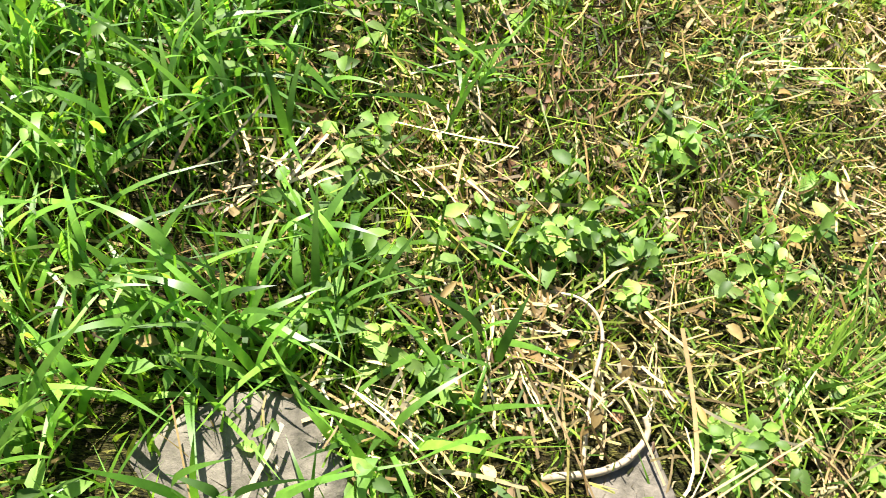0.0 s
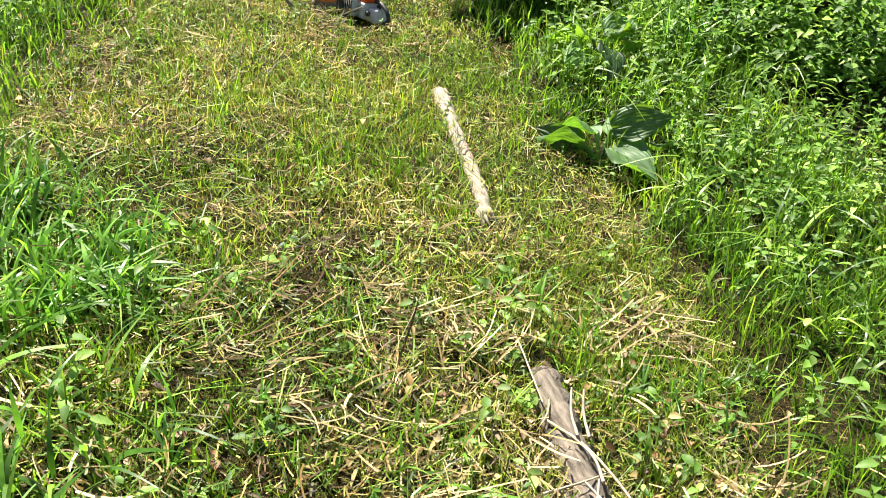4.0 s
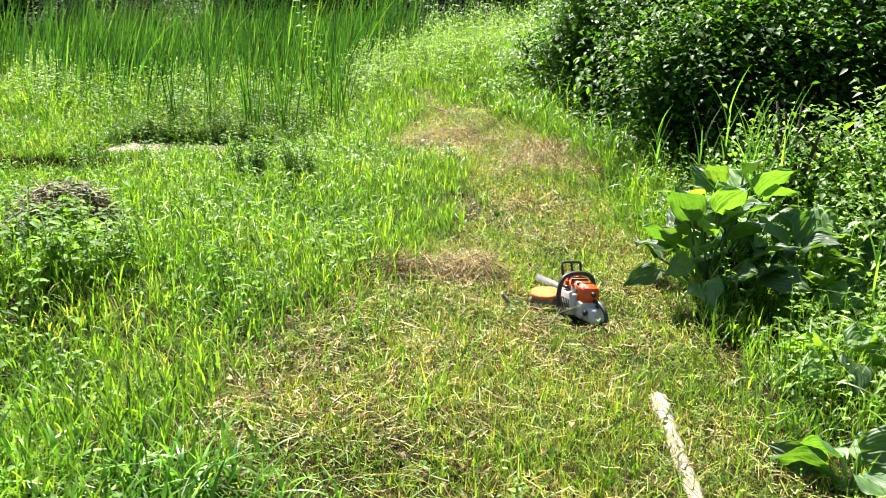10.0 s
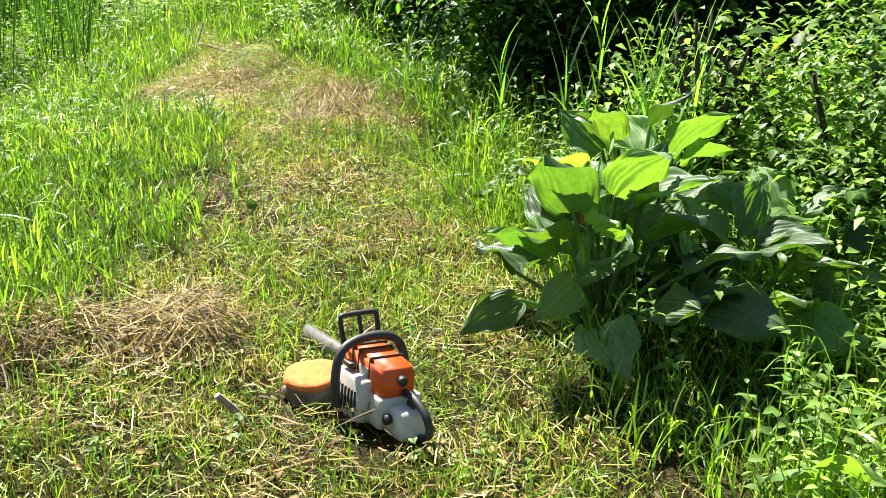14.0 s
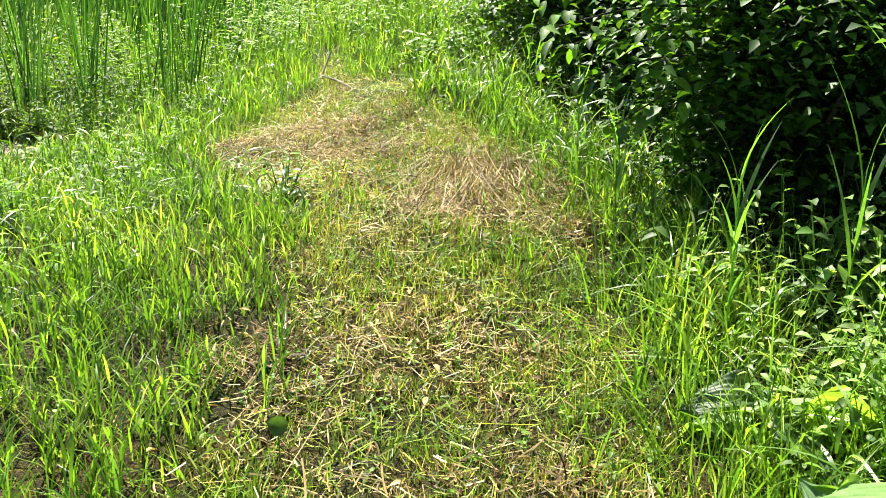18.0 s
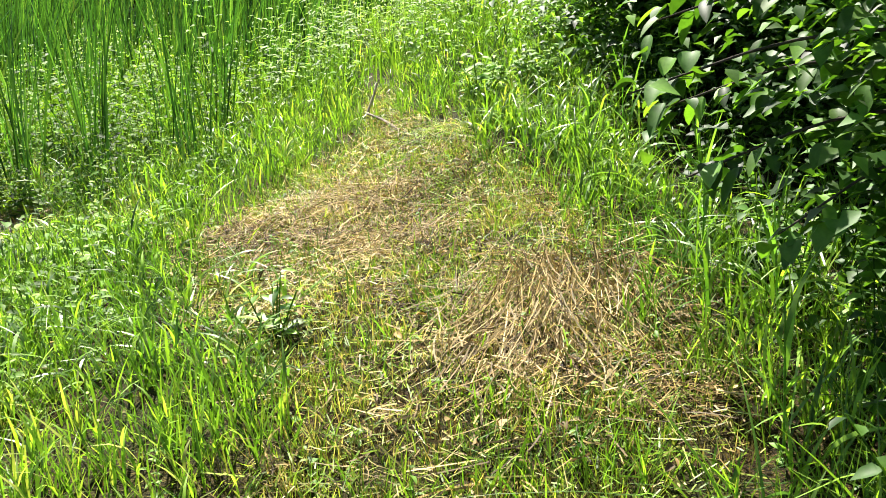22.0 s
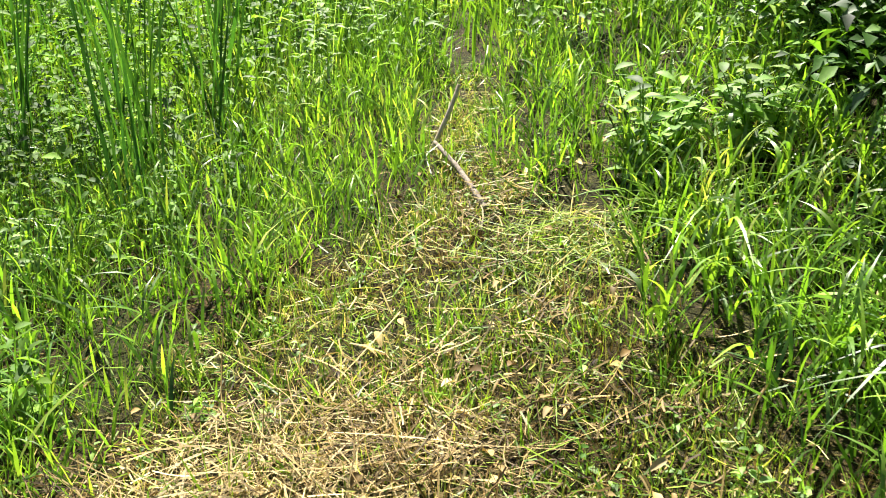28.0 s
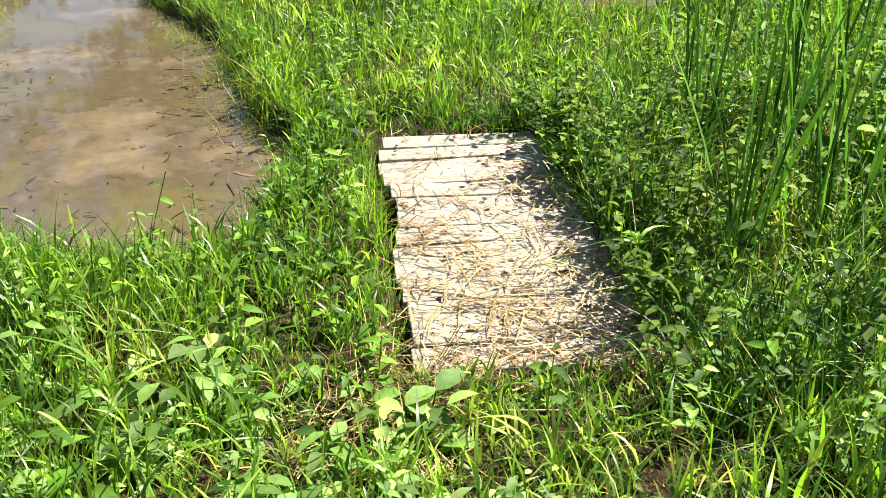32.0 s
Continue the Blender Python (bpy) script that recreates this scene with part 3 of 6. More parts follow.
flat_stone(-1.25, -3.0, 0.18, 0.15, 0.05, 12, "flat grey stone with moss patches in grass")
flat_stone(-0.64, -2.93, 0.1, 0.07, 0.05, 70, "small flat pale stone among weeds")
for sx, sy in ((-3.3, 0.82), (-3.22, 0.7), (-2.62, 1.3), (-2.58, 1.1), (-2.56, 0.85)):
    flat_stone(sx, sy, 0.06 + 0.04 * random.random(), 0.08, 0.09, 90 * random.random(), "rounded wet stone at the pool edge")


def stump():
    x, y = 0.39, 2.17
    base = empty("tree_stump", pose(x, y, ground_z(x, y) - 0.01, 0, 0, 0) @ Matrix.Scale(0.86, 4), "low alder stump with fresh orange cut face", "stump")
    part("bark", tube([(0, 0, -0.06), (0, 0, 0.02), (0.004, -0.004, 0.1)], (0.1, 0.092), 20, 0.25, True, 2), M_BARK, base)
    bm = bmesh.new()
    rings = []
    for k in range(5):
        r = 0.093 * k / 4
        rings.append([bm.verts.new((0.004 + r * math.cos(a) * (1.1 + 0.08 * math.sin(2 * a)), -0.004 + r * math.sin(a) * (0.95 + 0.07 * math.sin(3 * a)), 0.116 + 0.012 * math.sin(a) * k / 4 + 0.003 * noise.noise(Vector((a, r * 40, 0))))) for a in [2 * math.pi * j / 24 for j in range(24)]] if k else [bm.verts.new((0.004, -0.004, 0.117))])
    for j in range(24):
        bm.faces.new((rings[0][0], rings[1][j], rings[1][(j + 1) % 24]))
        for k in range(1, 4):
            bm.faces.new((rings[k][j], rings[k + 1][j], rings[k + 1][(j + 1) % 24], rings[k][(j + 1) % 24]))
    edge = [bm.verts.new(v.co + Vector((0, 0, -0.02))) for v in rings[4]]
    for j in range(24):
        bm.faces.new((rings[4][j], edge[j], edge[(j + 1) % 24], rings[4][(j + 1) % 24]))
    part("cut_face", bm, M_CUT, base, "orange sawn wood face")


stump()


def stub(x, y, h, lean, turn):
    ob = part("cut_stem", tube([(0, 0, -0.03), (lean * 0.5, 0, h * 0.5), (lean, 0, h)], (0.013, 0.011), 7, 0.3), M_DRYWOOD, None)
    ob.matrix_world = pose(x, y, ground_z(x, y), 0, 0, turn)
    tagged(ob, "short brown cut stem in dry grass", "stem")


stub(0.2, 2.02, 0.12, -0.1, 20)
stub(0.08, 2.7, 0.1, 0.03, 50)


# ---- the chainsaw ----
def plate(outline, x0, x1, bevel=0.0):
    bm = bmesh.new()
    a = [bm.verts.new((x0, y, z)) for y, z in outline]
    b = [bm.verts.new((x1, y, z)) for y, z in outline]
    bm.faces.new(a)
    bm.faces.new(b[::-1])
    for k in range(len(a)):
        j = (k + 1) % len(a)
        bm.faces.new((a[j], a[k], b[k], b[j]))
    bmesh.ops.recalc_face_normals(bm, faces=bm.faces[:])
    if bevel:
        bmesh.ops.bevel(bm, geom=bm.edges[:], offset=bevel, segments=2, affect="EDGES")
    return bm


def bar_outline(grow):
    pts = [(0.16, 0.03 - grow), (0.3, 0.026 - grow), (0.62, 0.03 - grow)]
    for k in range(9):
        a = -math.pi / 2 + math.pi * k / 8
        pts.append((0.625 + (0.033 + grow) * math.cos(a), 0.07 + (0.04 + grow) * math.sin(a)))
    return pts + [(0.62, 0.11 + grow), (0.3, 0.113 + grow), (0.16, 0.108 + grow)]


def chainsaw():
    x, y = 0.569, 2.012
    saw = empty("chainsaw", pose(x, y, -0.067, -1.9, 8.1, 20) @ Matrix.Scale(0.97, 4), "orange and white petrol chainsaw resting on cut grass", "chainsaw")
    part("crankcase", block((0.15, 0.27, 0.1), (0.01, 0.035, 0.065), 0.014), M_WHITE, saw, "grey-white engine housing")
    part("fuel_tank", block((0.12, 0.13, 0.085), (0.015, -0.125, 0.05), 0.02, (0.85, 0.8), (0, 0.02)), M_WHITE, saw, "scuffed white tank")
    cover = part("top_cover", plate([(-0.095, 0.105), (-0.085, 0.185), (-0.065, 0.205), (0.1, 0.222), (0.135, 0.205), (0.14, 0.11)], -0.058, 0.06, 0.01), M_ORANGE, saw, "orange plastic engine cover")
    for yy in (-0.01, 0.055, 0.09):
        part("groove", block((0.122, 0.006, 0.104), (0.001, yy, 0.1655 + 0.1 * yy), 0.002), M_BLACK, cover, "dark gap in the cover")
    part("cover_knob", tube([(0.005, -0.088, 0.165), (0.005, -0.108, 0.163)], 0.014, 12, 0, True, 0), M_BLACK, cover, "black round knob")
    part("sticker", block((0.003, 0.05, 0.03), (-0.0595, 0.02, 0.165), 0.001), M_WHITE, cover, "white worn sticker")
    starter = part("starter_cover", block((0.04, 0.19, 0.13), (-0.082, 0.05, 0.085), 0.014, (1, 0.85), (0.012, 0)), M_WHITE, saw, "white starter housing with slots")
    for k in range(7):
        part("slot", block((0.006, 0.007, 0.075), (-0.1015, -0.01 + k * 0.019, 0.075), 0.002), M_BLACK, starter)
    part("starter_grip", block((0.022, 0.05, 0.018), (-0.075, 0.08, 0.168), 0.006), M_BLACK, saw)
    part("wrap_handle", tube([(-0.1, 0.03, 0.01), (-0.135, 0.035, 0.03), (-0.142, 0.05, 0.15), (-0.12, 0.062, 0.225), (-0.05, 0.07, 0.252), (0.05, 0.07, 0.255), (0.098, 0.055, 0.22), (0.104, 0.03, 0.13), (0.09, 0.02, 0.07)], 0.0145, 12, 0, True, 3), M_BLACK, saw, "black rubber wrap handle")
    guard = part("hand_guard", tube([(-0.068, 0.12, 0.19), (-0.074, 0.14, 0.25), (-0.076, 0.155, 0.292), (-0.07, 0.157, 0.299), (0.05, 0.157, 0.304), (0.056, 0.155, 0.298), (0.056, 0.14, 0.25), (0.056, 0.12, 0.19)], 0.0085, 8, 0, True, 2), M_BLACK, saw, "black front hand guard")
    part("strut", tube([(-0.005, 0.12, 0.2), (-0.006, 0.145, 0.26), (-0.008, 0.156, 0.3)], 0.007, 8, 0, True, 1), M_BLACK, guard)
    part("rear_handle", tube([(0.02, -0.06, 0.12), (0.022, -0.13, 0.128), (0.026, -0.195, 0.1), (0.03, -0.225, 0.06), (0.03, -0.22, 0.025), (0.026, -0.18, 0.012), (0.02, -0.1, 0.014)], 0.0125, 12, 0, True, 3), M_BLACK, saw, "black rear handle")
    part("trigger", block((0.012, 0.035, 0.02), (0.022, -0.13, 0.1), 0.004), M_BLACK, saw)
    part("filler_cap", tube([(-0.045, -0.12, 0.06), (-0.06, -0.12, 0.06)], 0.016, 12, 0, True, 0), M_BLACK, saw)
    part("clutch_cover", block((0.035, 0.14, 0.09), (0.1, 0.1, 0.06), 0.012), M_WHITE, saw)
    part("guide_bar", plate(bar_outline(0), 0.068, 0.074), M_STEEL, saw, "grey steel guide bar")
    part("chain", plate(bar_outline(0.006), 0.0695, 0.0725), M_CHAIN, saw, "dark saw chain")


chainsaw()


# ---- the boardwalk ----
def boardwalk():
    u = Vector((-1.92, 0.44, 0)).normalized()
    v = Vector((-u.y, u.x, 0)) * -1
    start = Vector((-1.95, 8.05, 0))
    turn = math.degrees(math.atan2(u.y, u.x))
    deck = empty("boardwalk", pose(start.x, start.y, -0.188, 0, 0, turn), "weathered grey plank boardwalk strewn with straw", "boardwalk")
    for k in range(2):
        part("bearer", block((1.92, 0.09, 0.08), (0.98, -0.14 - 0.5 * k, -0.07), 0.006), M_PLANK, deck)
    step = 0.139
    for k in range(14):
        w, off = 0.1335 + 0.002 * math.sin(k * 3), 0.02 * math.sin(k * 5.3)
        ln = 0.78 + 0.02 * math.sin(k * 7)
        bm = block((w, ln, 0.032), (0, 0, 0), 0.004)
        for vt in bm.verts:
            vt.co.z += 0.003 * noise.noise(Vector((vt.co.x * 9, vt.co.y * 4, k)))
        ob = part("plank", bm, M_PLANK, deck)
        ob.matrix_local = pose(0.07 + k * step, -0.39 + off, -0.016 + 0.004 * math.sin(k * 2.1), 1.2 * math.sin(k), 1.0 * math.sin(k * 1.7), 0.5 * math.sin(k * 4))
    part("knot_hole", tube([(0.42, -0.13, 0.0015), (0.42, -0.13, 0.0045)], 0.02, 14, 0.2, True, 0), M_BLACK, deck, "dark knot hole")


boardwalk()


# ---- grasses ----
def field(name, xy, h, w, material, label, lean=0.35, bow=0.5, segs=3):
    x, y = xy
    n = len(x)
    v, f = blades_at(x, y, RNG.uniform(h[0], h[1], n) * (0.75 + 0.3 * ripple(1.3 * x, 1.3 * y)), RNG.uniform(w[0], w[1], n), lean, bow, segs)
    return sheet(name, mesh_of(name, v, f, material), label, "grass")


def tufts(name, xy, per, spread, h, w, material, label, lean=0.45, bow=0.8, segs=4):
    """Tussocks: blades that lean outwards from many roots."""
    cx, cy = xy
    n = len(cx)
    k = np.repeat(np.arange(n), per)
    ox, oy = RNG.normal(0, spread, len(k)), RNG.normal(0, spread, len(k))
    tall = RNG.uniform(0.6, 1.15, n)[k] * (0.8 + 0.25 * ripple(1.3 * cx, 1.3 * cy))[k]
    hh = RNG.uniform(h[0], h[1], len(k)) * tall
    v, f = blades_at(cx[k] + ox, cy[k] + oy, hh, RNG.uniform(w[0], w[1], len(k)), lean, bow, segs, 0.02, np.arctan2(oy, ox) + RNG.normal(0, 0.7, len(k)))
    return sheet(name, mesh_of(name, v, f, material), label, "grass")


under = lambda x, y: 1 - 0.92 * (x > np.interp(y, [6, 7.5], [2.0, 1.75]) + 0.12 * ripple(4 * x, 4 * y)) * (y > 4.2) * (y < 10.4)
beside = lambda x, y: smooth(-0.1, 0.25, off_path(x, y)) * (1 - 0.6 * dryness(x, y)) * under(x, y)
on_path = lambda x, y: smooth(0.14, -0.02, off_path(x, y))
clump = lambda x, y: np.clip(0.5 + 0.85 * ripple(5 * x, 5 * y) + 0.6 * ripple(11 * x + 1, 11 * y + 2), 0.25, 1)
field("mown_grass", scatter(-1.7, 1.7, -4.2, 11, 3400, lambda x, y: on_path(x, y) * (1 - 0.6 * dryness(x, y)) * clump(x + 3, y)), (0.04, 0.14), (0.0035, 0.008), M_MOWN, "short mown yellow-green grass", 0.6, 0.55, 2)
field("moss_grass", scatter(-2.6, 2.2, -4.2, 11, 2900, lambda x, y: (0.9 - 0.75 * dryness(x, y)) * np.clip(0.5 + 0.8 * ripple(8 * x + 3, 8 * y), 0.05, 1)), (0.02, 0.08), (0.004, 0.008), M_MOWN, "fine short grass covering the earth", 0.9, 0.4, 1)
field("stubble", scatter(-1.7, 1.7, -4.2, 9.6, 1500, lambda x, y: on_path(x, y) * np.clip(0.45 + 0.6 * dryness(x, y) + 0.3 * ripple(4 * x + 1, 4 * y) + 0.15 * (y > 3), 0, 1)), (0.03, 0.12), (0.0022, 0.0045), M_STRAW, "upright dry stubble of cut stems", 0.6, 0.2, 2)
tufts("stubble_tufts", scatter(-1.6, 1.6, -4.2, 10, 90, lambda x, y: on_path(x, y) * (1 - 0.3 * dryness(x, y))), 14, 0.026, (0.05, 0.14), (0.003, 0.007), M_MOWN, "mown stubble tufts green and tan", 0.5, 0.35, 2)
tufts("stalk_tufts", scatter(-1.7, 1.7, -4.2, 10, 90, lambda x, y: on_path(x, y) * np.clip(0.5 + 0.7 * ripple(3 * x, 3 * y + 1), 0.1, 1)), 18, 0.026, (0.05, 0.13), (0.0028, 0.0055), M_STRAW, "dense bunches of cut brown stalks", 0.45, 0.15, 2)
tufts("saw_foot_grass", (0.58 + 0.13 * RNG.normal(0, 1, 34), 1.72 + 0.05 * RNG.normal(0, 1, 34)), 11, 0.025, (0.05, 0.12), (0.003, 0.007), M_MOWN, "mown grass standing against the chainsaw", 0.5, 0.4, 3)
tufts("mown_tufts", scatter(-1.6, 1.6, -4.2, 11, 95, lambda x, y: on_path(x, y) * (1 - 0.75 * dryness(x, y)) * (0.55 + 0.6 * ripple(2.7 * x, 2.7 * y))), 11, 0.03, (0.06, 0.2), (0.005, 0.011), M_GRASS, "tufts of regrowing grass on the mown path", 0.5, 0.6, 3)


def shoots(name, xy, per, h, length, w, material, label, lean=0.3, spread=(0.3, 0.9), bow=(0.3, 1.1), segs=4):
    """Grass shoots: a stem each, with arching blades leaving it to either side."""
    x, y = xy
    n = len(x)
    up = np.array([0, 0, 1.0])
    low = trodden(x, y)
    hh = RNG.uniform(*h, n) * (0.82 + 0.28 * ripple(1.3 * x, 1.3 * y)) * low
    az = RNG.uniform(0, 2 * np.pi, n)
    out = np.stack([np.cos(az), np.sin(az), 0 * az], 1)
    way = unit(out * (lean * RNG.random(n))[:, None] + up)
    root = np.stack([x, y, land(x, y) - 0.02], 1)
    sets = [strips(root, way, np.stack([-np.sin(az), np.cos(az), 0 * az], 1), out * 0.06, hh, 0.0045, 2, False)]
    k = np.repeat(np.arange(n), per)
    t = np.clip(np.tile(np.linspace(0.1, 0.96, per), n) + RNG.normal(0, 0.06, len(k)), 0.04, 1)
    p = root[k] + hh[k, None] * (way[k] * t[:, None] + out[k] * 0.06 * (t ** 2)[:, None])
    turn = RNG.uniform(0, 2 * np.pi, n)[k] + np.tile(np.arange(per) % 2 * np.pi, n) + RNG.normal(0, 0.5, len(k))
    to = np.stack([np.cos(turn), np.sin(turn), 0 * turn], 1)
    dirs = unit(to * (RNG.uniform(*spread, len(k)) * (1.2 - 0.7 * t))[:, None] + up)
    am = RNG.uniform(*bow, len(k))
    bend = to * (0.8 * am)[:, None] - up * (0.75 * am ** 1.5)[:, None]
    side = unit(np.stack([-np.sin(turn), np.cos(turn), RNG.normal(0, 0.4, len(k))], 1))
    sets.append(strips(p, dirs, side, bend, RNG.uniform(*length, len(k)) * (1.15 - 0.4 * t) * low[k], RNG.uniform(*w, len(k)), segs, True, 2.0))
    v, f = merge(sets)
    return sheet(name, mesh_of(name, v, f, material), label, "grass")


def weeds(name, x, y, h, leaf, shape, per, material, label, lean=0.25, top=0.2, rise=(-0.1, 0.6), stalk=0.004):
    """Upright herbs: a stalk each with leaves up it."""
    n = len(x)
    hh = RNG.uniform(h[0], h[1], n)
    az = RNG.uniform(0, 6.28, n)
    out = np.stack([np.cos(az), np.sin(az), 0 * az], 1)
    way = unit(out * (lean * RNG.random(n))[:, None] + np.array([0, 0, 1.0]))
    root = np.stack([x, y, land(x, y) - 0.02], 1)
    sets = [strips(root, way, np.stack([-np.sin(az), np.cos(az), 0 * az], 1), out * 0.08, hh, stalk, 2, False), strips(root, way, out, out * 0.08, hh, stalk, 2, False)]
    k = np.repeat(np.arange(n), per)
    t = np.tile(np.linspace(top, 1.0, per), n) + RNG.normal(0, 0.03, len(k))
    p = root[k] + hh[k, None] * (way[k] * t[:, None] + out[k] * 0.08 * (t ** 2)[:, None])
    size = leaf * RNG.uniform(0.65, 1.25, len(k)) * (1.15 - 0.45 * t)
    sets.append(leaves_at(p, size, size * shape, rise, 3, 0.18, np.tile(np.arange(per) * 2.4, n) + az[k] + RNG.normal(0, 0.3, len(k))))
    v, f = merge(sets)
    return sheet(name, mesh_of(name, v, f, material), label, "weeds")


field("meadow_grass", scatter(-2.6, 2.6, -4.2, 14, 1900, lambda x, y: beside(x, y) * clump(x, y) * (1 - 0.25 * (x < -0.8) * (y > 6.6) * (y < 8.05))), (0.07, 0.24), (0.005, 0.011), M_GRASS, "lush uncut meadow grass beside the path", 0.45, 0.7, 2)
shoots("meadow_shoots", scatter(-2.7, 2.6, -1.2, 8, 440, lambda x, y: beside(x, y) * clump(x + 1, y)), 4, (0.1, 0.27), (0.1, 0.2), (0.006, 0.012), M_GRASS, "leafy green meadow grass shoots", 0.3, (0.15, 0.5), (0.1, 0.8), 3)
shoots("meadow_shoots", scatter(-2.7, 2.6, 8, 14, 220, lambda x, y: beside(x, y) * clump(x + 1, y)), 4, (0.1, 0.28), (0.12, 0.24), (0.008, 0.015), M_GRASS, "leafy green meadow grass shoots", 0.3, (0.15, 0.5), (0.1, 0.8), 3)
field("meadow_dry", scatter(-2.6, 2.2, -1.5, 10, 420, lambda x, y: beside(x, y) * np.clip(0.3 + 1.0 * ripple(2.5 * x + 2, 2.5 * y), 0.03, 1)), (0.06, 0.2), (0.003, 0.006), M_STRAW, "tan dead stems low in the meadow grass", 0.7, 0.6, 2)
tufts("meadow_sedge", scatter(-6.5, -0.5, 0.5, 10, 16, lambda x, y: smooth(0.1, 0.5, off_path(x, y)) * np.clip(0.2 + 1.1 * ripple(1.6 * x + 1, 1.6 * y), 0.02, 1)), 16, 0.05, (0.14, 0.32), (0.006, 0.012), M_REED, "dark green sedge tufts in the meadow", 0.6, 0.8, 3)
weeds("meadow_herbs", *scatter(-5.5, -0.5, 0.5, 9, 26, lambda x, y: smooth(0.1, 0.5, off_path(x, y)) * np.clip(0.2 + 1.1 * ripple(1.9 * x + 4, 1.9 * y + 2), 0.02, 1)), (0.14, 0.34), 0.06, 0.42, 11, M_PALEWEED, "leafy pale herbs growing through the meadow")
field("dry_stems", scatter(-2.4, 0.2, -3.6, -0.6, 1000, lambda x, y: np.clip(0.5 + 0.5 * ripple(3 * x, 3 * y), 0.05, 1) * (x < -0.35)), (0.06, 0.2), (0.0022, 0.005), M_STRAW, "thin tan stems standing in the grass", 0.6, 0.6, 2)
field("deckside_dry", scatter(-5.6, -1.1, 6.7, 9.8, 620, lambda x, y: np.clip(0.5 + 0.8 * ripple(2 * x, 2 * y), 0.05, 1)), (0.06, 0.24), (0.003, 0.006), M_STRAW, "tan dead grass among the green round the boardwalk", 0.7, 0.7, 2)
field("deckside_grass", scatter(-6.0, -1.0, 6.7, 10.4, 1900, lambda x, y: clump(x, y + 2) * (1 - 0.3 * (x > -2.4) * (y < 8.05))), (0.05, 0.2), (0.005, 0.011), M_GRASS, "thick bright grass round the boardwalk", 0.5, 0.5, 2)
shoots("deckside_shoots", scatter(-5.6, -1.0, 6.6, 9.8, 130, lambda x, y: clump(x + 2, y) * (inside(DECK, x, y) > 0.05) * (1 - 0.6 * (x > -2.3) * (y < 8.0))), 4, (0.06, 0.2), (0.1, 0.2), (0.006, 0.012), M_GRASS, "leafy grass shoots round the boardwalk", 0.3, (0.2, 0.6), (0.2, 0.9))
field("bank_grass", scatter(-8.5, -2.4, 0, 14, 520, lambda x, y: clump(x + 5, y)), (0.08, 0.26), (0.009, 0.018), M_GRASS, "bright green bank grass round the pools", 0.4, 0.7)
shoots("bank_shoots", scatter(-8.5, -2.6, 0, 12, 70, lambda x, y: clump(x, y + 4)), 4, (0.1, 0.26), (0.14, 0.26), (0.01, 0.018), M_GRASS, "leafy grass shoots on the pool banks", 0.3, (0.15, 0.5), (0.1, 0.8), 3)
tufts("bank_tufts", scatter(-8.5, -2.4, 0, 14, 20, lambda x, y: 0.8 + 0.25 * ripple(x, y)), 16, 0.06, (0.16, 0.34), (0.009, 0.018), M_GRASS, "tussocks of bank grass round the pools", 0.45, 0.8, 2)
tufts("rim_grass", scatter(-8, -1.8, 0.2, 11, 300, lambda x, y: smooth(0.2, 0.06, wet(x, y))), 14, 0.04, (0.14, 0.3), (0.005, 0.01), M_GRASS, "grass hanging over the pool rims", 0.8, 1.2, 3)
# Near-black stalks stand for the bank's shadow along the waterline.
tufts("rim_stalks", scatter(-8, -1.8, 0.2, 11, 160, lambda x, y: smooth(0.1, 0.02, wet(x, y))), 12, 0.03, (0.06, 0.16), (0.004, 0.008), M_SODDEN, "dark stalks filling the shadow under the bank rims", 0.9, 1.0, 2)
field("far_grass", scatter(-22, 8, 11, 27, 55, lambda x, y: np.ones_like(x)), (0.35, 0.7), (0.015, 0.03), M_GRASS, "rank marsh grass", 0.4, 0.6, 2)
shoots("broad_grass", scatter(-2.4, -0.6, -3.4, -0.4, 420, lambda x, y: smooth(-0.7, -1.0, x + 0.25 * ripple(2 * x, 2 * y)) * np.clip(0.5 + 0.9 * ripple(3.3 * x + 1, 3.3 * y), 0.06, 1)), 4, (0.06, 0.2), (0.1, 0.24), (0.008, 0.019), M_BROAD, "broad-bladed green grass clumps", 0.4, (0.15, 0.6), (0.2, 1.1), 7)
shoots("tall_grass", scatter(1.1, 2.9, -2.5, 9, 30, lambda x, y: smooth(0.05, 0.4, off_path(x, y)) * under(x, y)), 5, (0.2, 0.5), (0.16, 0.34), (0.007, 0.014), M_GRASS, "tall arching grass beside the bushes", 0.5, (0.3, 1.0), (0.5, 1.5), 6)
shoots("tall_grass", scatter(-2.2, -0.3, 2.5, 10.5, 14, lambda x, y: smooth(0.1, 0.4, off_path(x, y))), 5, (0.2, 0.4), (0.14, 0.28), (0.007, 0.013), M_GRASS, "tall grass on the pond side of the path", 0.4, (0.3, 0.9), (0.4, 1.2), 5)


